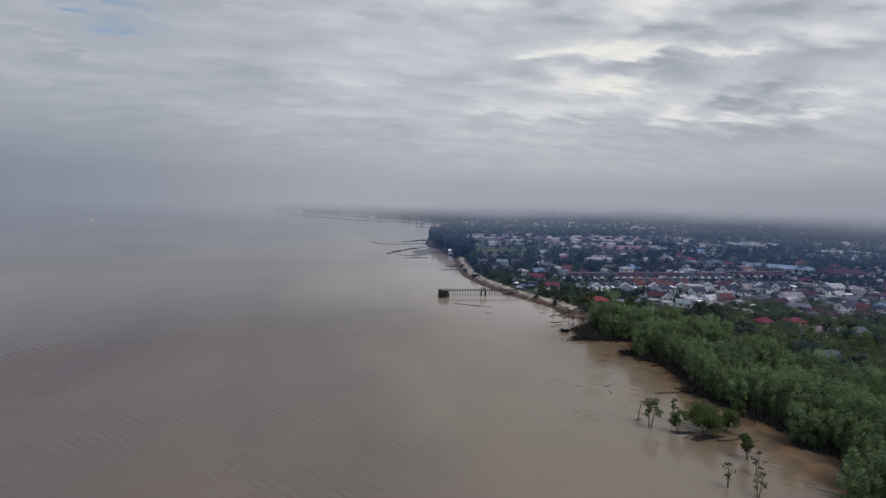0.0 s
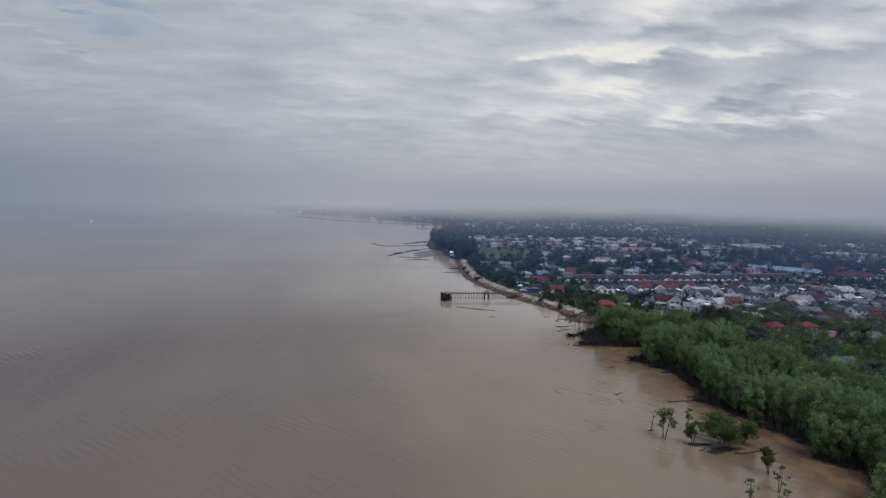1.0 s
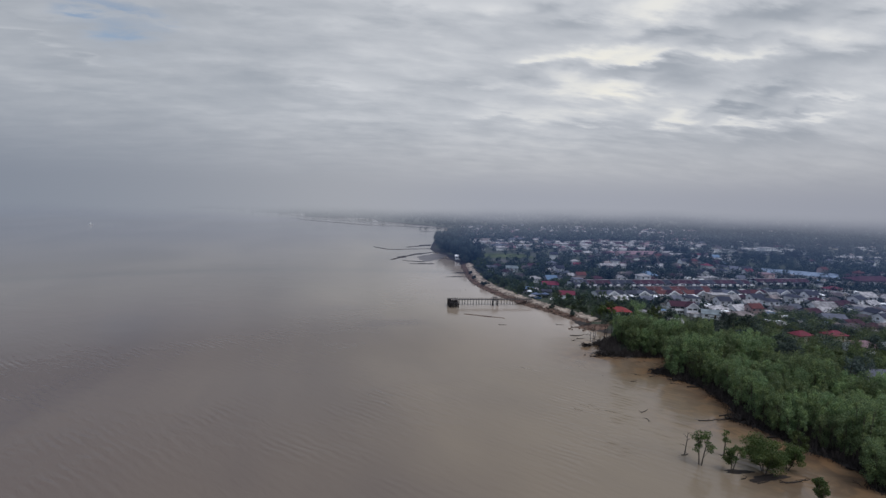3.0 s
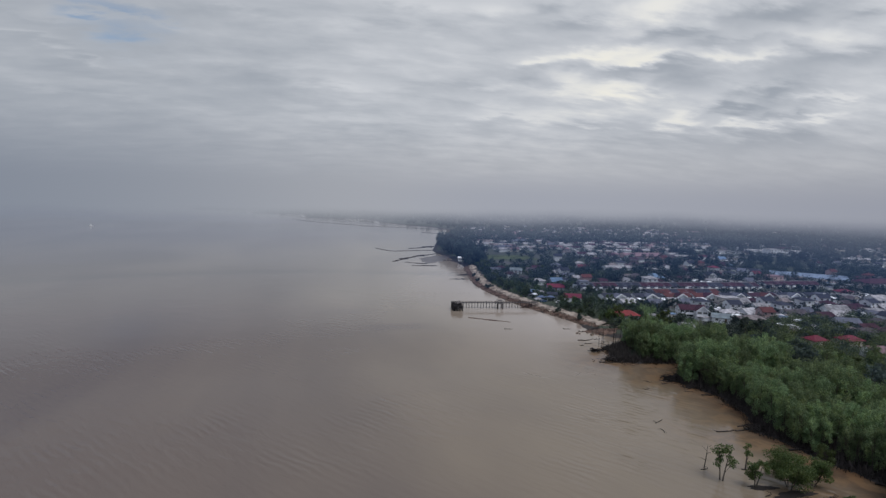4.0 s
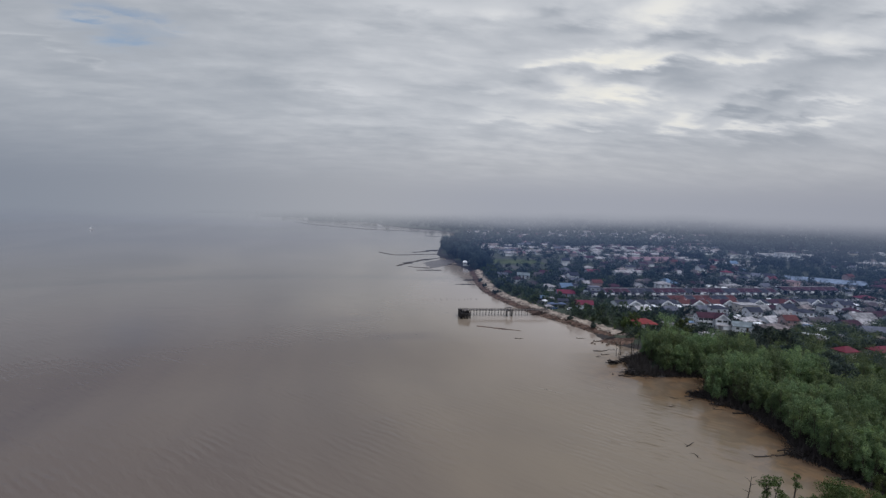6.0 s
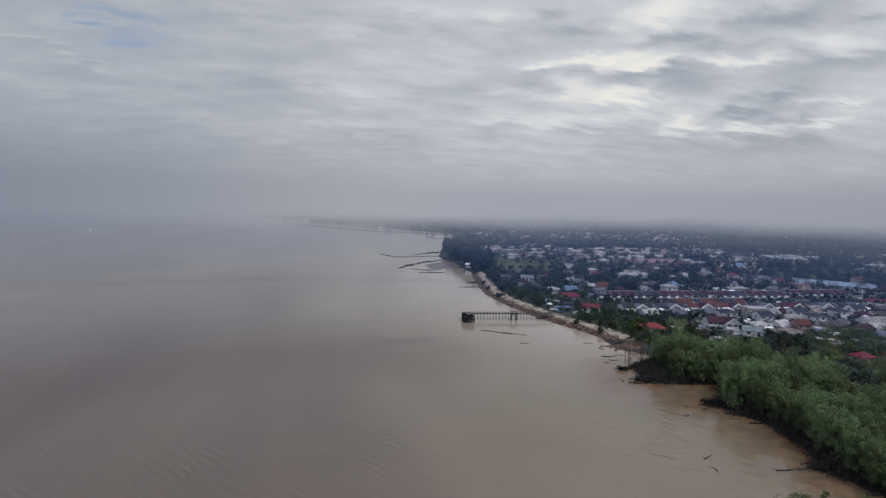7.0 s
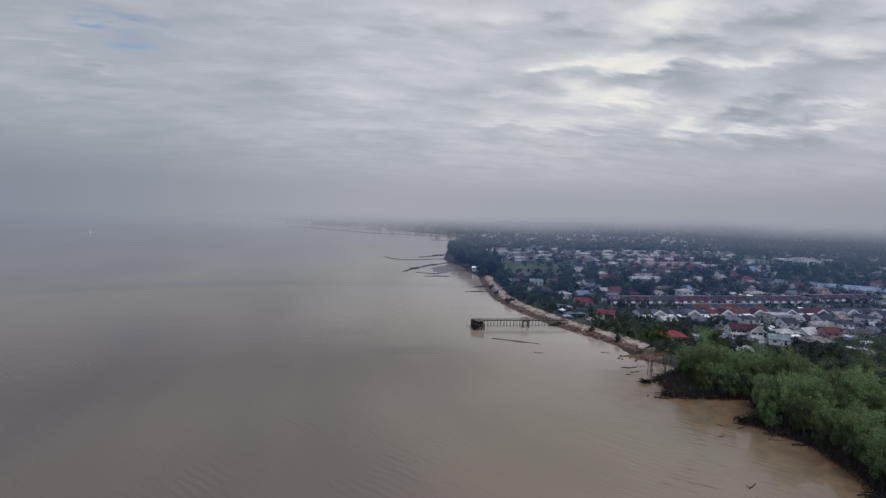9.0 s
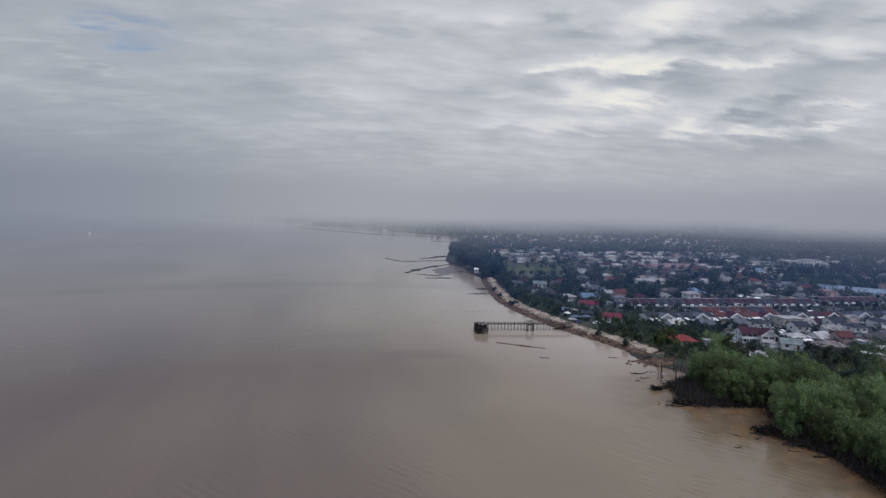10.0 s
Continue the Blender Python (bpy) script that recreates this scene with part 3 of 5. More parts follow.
    for x in (-1.5, -0.5, 2.4):
        for y in (-8.5, -4.4, 0.6):
            part("corner_post", Shape().box(x - 0.11, y - 0.11, 2.8, x + 0.11, y + 0.11, 4.2), DARK_TIMBER, th)
    for y in (-8.5, 0.6):
        part("top_rail", Shape().box(-2.6, y - 0.07, 3.6, 2.6, y + 0.07, 3.8), DARK_TIMBER, th)
    shelter = part("shelter", Shape().box(0.0, -6.8, 2.8, 2.3, -2.6, 3.9), DARK_TIMBER, th, "small dark plank shelter")
    roof = Shape()
    for s in (-1, 1):
        low = [(1.15 + s * 1.6, -7.2, 3.85), (1.15 + s * 1.6, -2.2, 3.85), (1.15, -2.2, 4.45), (1.15, -7.2, 4.45)]
        roof.hull(low, [(a, b, c + 0.12) for a, b, c in low])
    part("roof", roof, TIMBER, shelter, "weathered grey plank gable roof")
    part("lookout", Shape().box(-2.5, -4.2, 2.8, -1.4, -2.2, 4.2), DARK_TIMBER, th, "dark boarded lookout box")
    # small roofed landing halfway
    m = (mid - head).length
    part("landing", Shape().box(m - 1.7, -3.6, 3.1, m + 1.7, -0.9, 3.3), TIMBER, th)
    for x in (m - 1.4, m + 1.4):
        for y in (-3.3, -1.2):
            part("stilt", pile, None, th).location = (x, y, 0)
        for y in (-3.3, 0.8):
            part("roof_post", Shape().box(x - 0.07, y - 0.07, 3.3, x + 0.07, y + 0.07, 4.75), DARK_TIMBER, th)
    part("landing_rail", Shape().box(m - 1.7, -3.62, 3.95, m + 1.7, -3.5, 4.1), DARK_TIMBER, th)
    canopy = Shape()
    for s in (-1, 1):
        canopy.hull([(m - 1.5, -0.9 + s * 1.5, 4.65), (m + 1.5, -0.9 + s * 1.5, 4.65), (m + 1.5, -0.9, 5.1), (m - 1.5, -0.9, 5.1)],
                    [(m - 1.5, -0.9 + s * 1.5, 4.72), (m + 1.5, -0.9 + s * 1.5, 4.72), (m + 1.5, -0.9, 5.17), (m - 1.5, -0.9, 5.17)])
    part("canopy", canopy, TIMBER, th, "small weathered plank roof")


jetty()


# ---- trees ----
def leaves(rng, centres, radii, count, size, flat=0.75):
    """Leaf blades spread through the outer part of clumps."""
    c = np.repeat(np.array(centres, float), count, 0)
    r = np.repeat(np.array(radii, float), count)
    n = len(c)
    d = rng.normal(size=(n, 3))
    d /= np.linalg.norm(d, axis=1)[:, None]
    p = c + d * (r * rng.uniform(0.45, 1.05, n))[:, None] * np.array([1, 1, flat])
    a = rng.normal(size=(n, 3))
    a /= np.linalg.norm(a, axis=1)[:, None]
    b = np.cross(a, d + 0.5 * rng.normal(size=(n, 3)))
    b /= np.linalg.norm(b, axis=1)[:, None] + 1e-6
    s = (size * rng.uniform(0.6, 1.4, n))[:, None]
    return np.stack([p - a * s, p + a * s, p + b * s * 0.95 + a * s * 0.2], 1)


def leaf_mesh(name, quads, mat):
    me = bpy.data.meshes.new(name)
    n, k = quads.shape[:2]
    me.from_pydata(quads.reshape(-1, 3).tolist(), [], np.arange(k * n).reshape(n, k).tolist())
    me.materials.append(mat)
    return me


def tree(name, label, seed, height, spread, mat, clumps=16, per=65, leaf=0.34, stems=1, low=0.35, flat=0.75, group="", puffy=1.0):
    """A tapered trunk with limbs that carry leafy clumps, built round the origin."""
    rg = np.random.default_rng(seed)
    th = thing(name, label, "tree", group)
    wood, centres, radii = Shape(), [], []
    each = max(1, clumps // stems)
    for s in range(stems):
        a = rg.uniform(0, math.tau)
        o = Vector((math.cos(a), math.sin(a), 0)) * (spread * 0.25 if stems > 1 else 0)
        lean = Vector((rg.normal(0, 0.05), rg.normal(0, 0.05), 0)) * height + o * 0.8
        base, fork, tip = o * 0.4, o * 0.7 + lean * 0.5 + Vector((0, 0, height * low)), lean + o + Vector((0, 0, height * 0.86))
        r = 0.018 * height / math.sqrt(stems) + 0.03
        wood.tube([base - Vector((0, 0, 0.6)), base + (fork - base) * 0.5, fork, (fork + tip) / 2, tip], [r * 1.3, r, r * 0.8, r * 0.5, r * 0.15], 5)
        for k in range(each):
            u = (k + rg.uniform(0.2, 0.8)) / each
            hz = low + (0.95 - low) * u
            wide = spread * (0.35 + 0.65 * math.sin(math.pi * min(0.98, 0.22 + 0.72 * u))) * 0.72 / (1.4 if stems > 1 else 1)
            q = rg.uniform(0, math.tau)
            d = wide * math.sqrt(rg.uniform(0.08, 1))
            at = base.lerp(tip, min(1, hz / 0.9))
            cpt = Vector((at.x + d * math.cos(q), at.y + d * math.sin(q), height * hz))
            centres.append(tuple(cpt))
            radii.append(spread * rg.uniform(0.2, 0.36) * puffy)
            if k % 3 == 0:
                start = base.lerp(tip, max(0.2, min(0.9, hz - 0.18)))
                wood.tube([start, start.lerp(cpt, 0.55) + Vector((0, 0, 0.15)), cpt], [r * 0.4, r * 0.25, r * 0.08], 4)
    part("trunk", wood, BARK, th)
    part("crown", leaf_mesh("crown", leaves(rg, centres, radii, per, leaf, flat), mat), None, th)
    th.location = (0, 0, -300)
    return th


def palm(seed, height):
    rg = np.random.default_rng(seed)
    th = thing("palm_tree", "tall slender coconut palm with drooping fronds", "palm", "palms in the town")
    bend = rg.normal(0, 0.8, 2)
    wood = Shape().tube([(0, 0, -0.5), (bend[0] * 0.3, bend[1] * 0.3, height * 0.5), (bend[0], bend[1], height)], [0.22, 0.16, 0.12], 6)
    part("trunk", wood, BARK, th)
    blades = []
    for k in range(14):
        a, rise = math.tau * k / 14 + rg.uniform(-0.2, 0.2), rg.uniform(0.1, 0.9)
        out = Vector((math.cos(a), math.sin(a), 0))
        tan = Vector((-out.y, out.x, 0))
        pts = [Vector((*bend, height)) + out * (3.4 * u) + Vector((0, 0, 3.0 * rise * u - 3.6 * u * u)) for u in np.linspace(0, 1, 8)]
        for i in range(7):
            for s in (-1, 1):
                tip = (pts[i] + pts[i + 1]) / 2 + tan * s * 0.75 * math.sin(0.5 + 2.5 * i / 7) - Vector((0, 0, 0.35))
                blades.append([pts[i], pts[i + 1], tip + (pts[i + 1] - pts[i]) * 0.4, tip])
    part("crown", leaf_mesh("crown", np.array([[tuple(v) for v in q] for q in blades]), BROAD), None, th)
    th.location = (0, 0, -300)
    return th


MANGROVES = [tree("mangrove_tree", "tall pale-green mangrove tree on several dark stems at the water's edge", 100 + k, h, s, MANGROVE, 48, 98, 0.192, 5, 0.29, 1.3, "mangrove belt", 0.70)
             for k, (h, s) in enumerate([(8.2, 3.9), (9.6, 4.2), (11, 4.5), (12.2, 4.7), (13.6, 5.0), (15, 5.3), (16.4, 5.6)])]
FRINGE = [tree("mangrove_tree", "leafy mangrove tree with foliage down to the waterline", 160 + k, h, s, MANGROVE, 56, 96, 0.192, 5, 0.12, 1.3, "mangrove belt", 0.70)
          for k, (h, s) in enumerate([(9.5, 4.0), (11.5, 4.4), (13.5, 4.8)])]
BROADS = [tree("broadleaf_tree", "dense dark-green broadleaf tree among the houses", 200 + k, h, s, BROAD, 16, 48, 0.42, 1, 0.35, 0.8, "trees among the houses")
          for k, (h, s) in enumerate([(10, 4.8), (8, 4.2), (12, 5.4), (7, 3.6), (9.5, 5.6)])]
SHRUBS = [tree("small_garden_tree", "small dark-green garden tree beside houses", 250 + k, h, s, BROAD, 10, 48, 0.34, 1, 0.25, 0.85, "garden trees")
          for k, (h, s) in enumerate([(4.2, 2.2), (3.2, 1.9), (5.2, 2.5), (2.6, 2.0)])]
BUSHES = [tree("shore_bush", "dense green bush behind the embankment", 270 + k, h, s, MEDIUM, 10, 48, 0.34, 2, 0.2, 0.85, "bushes behind the embankment")
          for k, (h, s) in enumerate([(3.6, 2.6), (4.4, 2.8), (3.0, 2.2), (5.0, 2.6)])]
GROVES = [tree("grove_tree", "medium-green leafy tree in the grove behind the mangroves", 280 + k, h, s, MANGROVE, 22, 60, 0.27, 2, 0.25, 0.95, "grove behind the mangroves")
          for k, (h, s) in enumerate([(7.5, 3.6), (9.0, 4.2), (6.2, 3.4)])]
FRESHES = [tree("light_green_tree", "light yellow-green bushy tree", 300 + k, h, s, FRESH, 14, 48, 0.40, 2, 0.25, 0.8, "trees among the houses")
           for k, (h, s) in enumerate([(5, 3.2), (7, 3.8), (3.5, 2.6)])]
CASUARINAS = [tree("casuarina_tree", "tall dark feathery casuarina tree near the shore", 400 + k, h, s, NEEDLE, 20, 42, 0.45, 1, 0.2, 1.2, "shore wood")
              for k, (h, s) in enumerate([(15, 5.2), (17, 5.8), (13, 5.2)])]
PALMS = [palm(500 + k, h) for k, h in enumerate((13, 16))]
USED = set()


def plant(kinds, i, x, y, turn, z=None):
    src = kinds[i % len(kinds)]
    z = float(land_height(x, y)) if z is None else z
    m = pose(x, y, z, 0, 0, turn)
    if src.name in USED:
        return copy_thing(src, m)
    USED.add(src.name)
    src.matrix_basis = m
    return src


def inside_poly(x, y, poly):
    hit = False
    for (ax, ay), (bx, by) in zip(poly, poly[1:] + poly[:1]):
        if (ay > y) != (by > y) and x < (bx - ax) * (y - ay) / (by - ay) + ax:
            hit = not hit
    return hit


rng = np.random.default_rng(21)
BELT = [*MANGROVE_SHORE, (140.4, 245.7), (151.2, 226.8), (159.3, 202.5), (160.7, 178.2), (164.7, 159.3), (167.4, 140.4), (170.1, 108), (172.8, 54)]
planted = []
for gx in np.arange(108, 176, 5.2):
    for gy in np.arange(74, 252, 5.2):
        x, y = gx + rng.uniform(-1.5, 1.5), gy + rng.uniform(-1.5, 1.5)
        if inside_poly(x, y, BELT) and float(coast_distance(np.array(x), np.array(y))) > 1.2 and not (y > 213 and x < 122.0):
            swell = 1.25 * noise.noise(Vector((x * 0.075, y * 0.06, 3.0))) + rng.uniform(-0.12, 0.12)
            if float(coast_distance(np.array(x), np.array(y))) < 5.5:
                plant(FRINGE, int(np.clip(1.0 + swell * 4.0, 0, 2)), x, y, rng.uniform(0, 360))
            else:
                plant(MANGROVES, int(np.clip(3.0 + swell * 7.0, 0, 6)), x, y, rng.uniform(0, 360))
            planted.append((x, y, 2.5))


for x, y, k in ((107.8, 83.5, 1), (111.5, 79.5, 1), (113.0, 87.0, 0), (122.4, 217.8, 1), (126.4, 217.0, 1), (131.0, 216.0, 2), (135.2, 215.6, 2), (123.6, 223.0, 2), (128.5, 222.5, 2), (123.4, 228.6, 1), (123.6, 113.6, 1)):
    plant(FRINGE, k, x, y, rng.uniform(0, 360))


# arching roots along the fringe of the belt
def root_fringe():
    rg = np.random.default_rng(66)
    sh = Shape()
    line = smooth_line(MANGROVE_SHORE[4:], 0.11)
    for p in line:
        o = rg.uniform(-3.0, 3.5)
        x, y = p[0] + o + rg.normal(0, 0.5), p[1] + rg.normal(0, 0.8)
        if float(coast_distance(np.array(x), np.array(y))) < -1.6:
            continue
        a, r = rg.uniform(0, math.tau), rg.uniform(0.5, 2.2)
        q = Vector((math.cos(a) * r, math.sin(a) * r, 0))
        base = Vector((x, y, 0))
        top = rg.uniform(0.3, 1.4) if x > 118 or y < 216 else rg.uniform(0.2, 1.0)
        sh.tube([base - Vector((0, 0, 0.5)), base + q * 0.4 + Vector((0, 0, top * 0.75)), base + q + Vector((0, 0, top))], [0.07, 0.06, 0.05], 4)
    for cx, cy, wx, wy, count in ((120.5, 233.2, 3.6, 2.0, 420), (111.0, 219.0, 2.2, 1.0, 170), (107.8, 231.6, 0.8, 0.5, 40), (121.5, 194.8, 2.4, 0.9, 130), (124.5, 186, 2.4, 0.9, 70), (119, 152, 1.8, 1.0, 60)):
        for _ in range(count):
            x, y = cx + rg.normal(0, wx), cy + rg.normal(0, wy)
            a, r, z = rg.uniform(0, math.tau), rg.uniform(0.5, 1.9), rg.uniform(0.1, 1.1)
            q = Vector((math.cos(a) * r, math.sin(a) * r, rg.normal(0, 0.3)))
            sh.tube([Vector((x, y, z)) - q, Vector((x, y, z + 0.25)), Vector((x, y, z)) + q], [0.2, 0.16, 0.06], 4)
    # extra dark stems, packed close to make the shaded band under the crowns
    thicket = Shape()
    for p in smooth_line(MANGROVE_SHORE[1:], 0.075):
        x, y = p[0] + rg.uniform(-1, 8), p[1] + rg.uniform(-3, 3)
        inland = float(coast_distance(np.array(x), np.array(y)))
        if not 0.3 < inland < 7.5:
            continue
        top, lean, r = rg.uniform(1.4, 2.6) + 0.45 * inland, rg.normal(0, 0.45, 2), rg.uniform(0.07, 0.16)
        thicket.tube([(x, y, -0.3), (x + lean[0] * 0.4, y + lean[1] * 0.4, top * 0.5), (x + lean[0], y + lean[1], top)], [r, r * 0.9, r * 0.6], 4)
        for _ in range(2):
            a = rg.uniform(0, math.tau)
            thicket.tube([(x, y, top * 0.45), (x + 0.7 * math.cos(a), y + 0.7 * math.sin(a), top * 0.3), (x + 1.1 * math.cos(a), y + 1.1 * math.sin(a), -0.2)], [r * 0.7, r * 0.6, r * 0.5], 4)
    single("mangrove_stems", thicket, STEM, "thicket of dark mangrove stems standing in for the shade under the crowns", "stems", "stuff")
    single("mangrove_roots", sh, DEADWOOD, "tangle of dark arching mangrove roots at the waterline", "roots", "stuff")


root_fringe()


# ---- houses ----
def gable_roof(w, d, h, rise, over, thick=0.18):
    """Two slabs with a ridge along x; eaves at height h."""
    sh = Shape()
    drop = rise * over / (d / 2)
    x = w / 2 + over * 0.6
    for s in (-1, 1):
        low = [(-x, s * (d / 2 + over), h - drop), (x, s * (d / 2 + over), h - drop), (x, 0, h + rise), (-x, 0, h + rise)]
        sh.hull(low, [(a, b, c + thick) for a, b, c in low])
    return sh


def hip_roof(w, d, h, rise, over, thick=0.18):
    sh = Shape()
    x, y, r = w / 2 + over, d / 2 + over, max(0.3, w / 2 - d / 2)
    z = h - 0.12
    e = [(-x, -y), (x, -y), (x, y), (-x, y)]
    sh.hull([(a, b, z) for a, b in e], [(a, b, z + thick) for a, b in e])
    a, b, c, f = [(p, q, z + thick) for p, q in e]
    l, m = (-r, 0, z + rise), (r, 0, z + rise)
    for q in ((a, b, m, l), (c, f, l, m)):
        sh.face(*q)
    sh.face(b, c, m)
    sh.face(f, a, l)
    return sh


def gable_walls(w, d, h, rise):
    sh = Shape().box(-w / 2, -d / 2, -0.4, w / 2, d / 2, h)
    if rise:
        for s in (-1, 1):
            x0, x1 = s * (w / 2), s * (w / 2 - 0.25)
            sh.hull([(x0, -d / 2, h), (x0, d / 2, h), (x0, 0, h + rise)], [(x1, -d / 2, h), (x1, d / 2, h), (x1, 0, h + rise)])
    return sh


def window_meshes(w, h):
    fr = Shape()
    fr.box(-w / 2, -0.08, -h / 2, -w / 2 + 0.1, 0.04, h / 2).box(w / 2 - 0.1, -0.08, -h / 2, w / 2, 0.04, h / 2)
    fr.box(-w / 2 + 0.1, -0.08, h / 2 - 0.1, w / 2 - 0.1, 0.04, h / 2).box(-w / 2 + 0.1, -0.1, -h / 2, w / 2 - 0.1, 0.04, -h / 2 + 0.1)
    fr.box(-0.04, -0.07, -h / 2 + 0.1, 0.04, 0.03, h / 2 - 0.1)
    pane = Shape().box(-w / 2 + 0.1, -0.03, -h / 2 + 0.1, w / 2 - 0.1, 0.0, h / 2 - 0.1)
    return fr.mesh("window", FRAME), pane.mesh("pane", GLASS)


WINDOW, PANE = window_meshes(1.5, 1.25)
WIDE_WINDOW, WIDE_PANE = window_meshes(2.6, 1.35)
DOOR_MESH = Shape().box(-0.5, -0.07, 0, 0.5, 0.03, 2.1).mesh("door", DOOR)


def add_window(th, x, y, z, turn=0, wide=False):
    ob = part("window", WIDE_WINDOW if wide else WINDOW, None, th)
    ob.location, ob.rotation_euler = (x, y, z), (0, 0, radians(turn))
    part("pane", WIDE_PANE if wide else PANE, None, ob)


def house(label, w, d, storeys, roof, rise, wall, cover, windows=True, porch=None, group="houses of the town", name="house", annexes=()):
    """A house whose front looks to -y, built round the origin."""
    th = thing(name, label, "house", group)
    h = 0.3 + 2.8 * storeys
    part("wall", gable_walls(w, d, h, rise if roof == "gable" else 0), wall, th)
    if roof == "gable":
        part("roof", gable_roof(w, d, h, rise, 0.7), cover, th)
    elif roof == "hip":
        part("roof", hip_roof(w, d, h, rise, 0.8), cover, th)
    else:
        part("roof", Shape().box(-w / 2 - 0.3, -d / 2 - 0.3, h, w / 2 + 0.3, d / 2 + 0.3, h + 0.35), cover, th)
    if windows:
        n = max(2, int(w / 3.2))
        for s in range(storeys):
            z = 0.3 + 2.8 * s + 1.5
            for k in range(n):
                x = -w / 2 + w * (k + 0.5) / n
                if s == 0 and k == n // 2:
                    part("door", DOOR_MESH, None, th).location = (x, -d / 2 - 0.02, 0.35)
                else:
                    add_window(th, x, -d / 2 - 0.02, z)
            add_window(th, -w / 2 - 0.02, 0, z, -90)
    for bx, by, bw, bd, bh, top in annexes:
        ann = part("annexe", Shape().box(bx - bw / 2, by - bd / 2, -0.3, bx + bw / 2, by + bd / 2, bh), wall, th)
        slab = [(bx - bw / 2 - 0.4, by - bd / 2 - 0.5, bh + 0.03), (bx + bw / 2 + 0.4, by - bd / 2 - 0.5, bh + 0.03), (bx + bw / 2 + 0.4, by + bd / 2, bh + 0.5), (bx - bw / 2 - 0.4, by + bd / 2, bh + 0.5)]
        lean = Shape()
        lean.hull(slab, [(a, b, c + 0.12) for a, b, c in slab])
        part("annexe_roof", lean, top, ann, "weathered sheet lean-to roof")
    if porch:
        pw, pd = porch
        por = Shape()
        low = [(-pw / 2, -d / 2 - pd, 2.5), (pw / 2, -d / 2 - pd, 2.5), (pw / 2, -d / 2 - 0.03, 3.0), (-pw / 2, -d / 2 - 0.03, 3.0)]
        por.hull(low, [(a, b, c + 0.12) for a, b, c in low])
        pr = part("porch_roof", por, cover, th)
        for sx in (-1, 1):
            part("porch_post", Shape().box(sx * (pw / 2 - 0.3) - 0.1, -d / 2 - pd + 0.2, -0.3, sx * (pw / 2 - 0.3) + 0.1, -d / 2 - pd + 0.4, 2.5), wall, pr)
    th.location = (0, 0, -300)
    return th


def white_gable_house(wall, bay_wall, cover, bay_cover, text):
    """A single-storey semi-detached pair: ridge roof, gabled bay with white verges, lean-to porches."""
    th = thing("house", text, "house", "row of white gabled houses")
    part("wall", gable_walls(19.0, 9.5, 3.4, 1.6), wall, th)
    part("roof", gable_roof(19.0, 9.5, 3.4, 1.6, 0.6), cover, th, "dark tiled roof")
    bay = Shape()
    prof = [(-3.3, 0), (3.3, 0), (3.3, 3.5), (0, 5.5), (-3.3, 3.5)]
    bay.hull([(x, -7.2, z) for x, z in prof], [(x, -4.77, z) for x, z in prof])
    b = part("gable_bay", bay, bay_wall, th)
    rf = Shape()
    for s in (-1, 1):
        low = [(s * 4.2, -8.0, 3.05), (s * 4.2, -1.2, 3.05), (0, -1.2, 5.6), (0, -8.0, 5.6)]
        rf.hull(low, [(x, y, z + 0.2) for x, y, z in low])
        vg = Shape()
        low = [(s * 4.35, -8.25, 2.75), (s * 4.35, -8.02, 2.75), (0, -8.02, 5.35), (0, -8.25, 5.35)]
        vg.hull(low, [(x, y, z + 0.85) for x, y, z in low])
        part("verge_board", vg, WHITE, b, "broad white verge board")
    part("bay_roof", rf, bay_cover, b, "bay roof")
    for x in (-1.7, 1.7):
        add_window(th, x, -7.22, 2.0)
    for x in (-6.9, 6.9):
        add_window(th, x, -4.77, 1.9, 0, True)
        por = Shape()
        low = [(x - 2.7, -10.2, 2.3), (x + 2.7, -10.2, 2.3), (x + 2.7, -4.85, 3.1), (x - 2.7, -4.85, 3.1)]
        por.hull(low, [(p, q, z + 0.12) for p, q, z in low])
        pr = part("porch_roof", por, WHITE, th, "white sheet porch roof")
        for s in (-2.2, 2.2):
            part("porch_post", Shape().box(x + s - 0.14, -9.4, -0.3, x + s + 0.14, -9.1, 2.5), WHITE, pr)
    th.location = (0, 0, -300)
    return th


def terrace_house(cover, text, group):
    """One unit of a long terrace, 6.2 m wide."""
    th = thing("terrace_house", text, "house", group)
    part("wall", Shape().box(-3.1, -4.5, -0.4, 3.1, 4.5, 3.0), WHITE, th)
    part("roof", gable_roof(5.2, 9.0, 3.0, 1.8, 0.5), cover, th, "tiled roof")
    part("ridge_cap", Shape().box(-3.1, -0.35, 4.95, 3.1, 0.35, 5.15), PALE_ROOF, th, "pale ridge capping")
    wall = Shape()
    prof = [(-5.2, 2.7), (5.2, 2.7), (5.2, 2.95), (0, 4.94), (-5.2, 2.95)]
    wall.hull([(2.95, y, z) for y, z in prof], [(3.1, y, z) for y, z in prof])
    part("party_wall", wall, GREY_WALL, th)
    add_window(th, -1.4, -4.52, 1.6)
    part("door", DOOR_MESH, None, th).location = (1.4, -4.52, 0.2)
    por = Shape()
    low = [(-2.9, -8.8, 2.2), (2.9, -8.8, 2.2), (2.9, -5.1, 2.65), (-2.9, -5.1, 2.65)]
    por.hull(low, [(x, y, z + 0.1) for x, y, z in low])
    part("porch_roof", por, CHARCOAL, th)
    part("porch_gable", Shape().box(-1.5, -9.3, 1.7, 1.1, -8.82, 2.85), WHITE, th, "white porch fascia")
    for s in (-2.7, 2.7):
        part("porch_post", Shape().box(s - 0.12, -8.7, -0.3, s + 0.12, -8.45, 2.2), WHITE, th)
    th.location = (0, 0, -300)
    return th


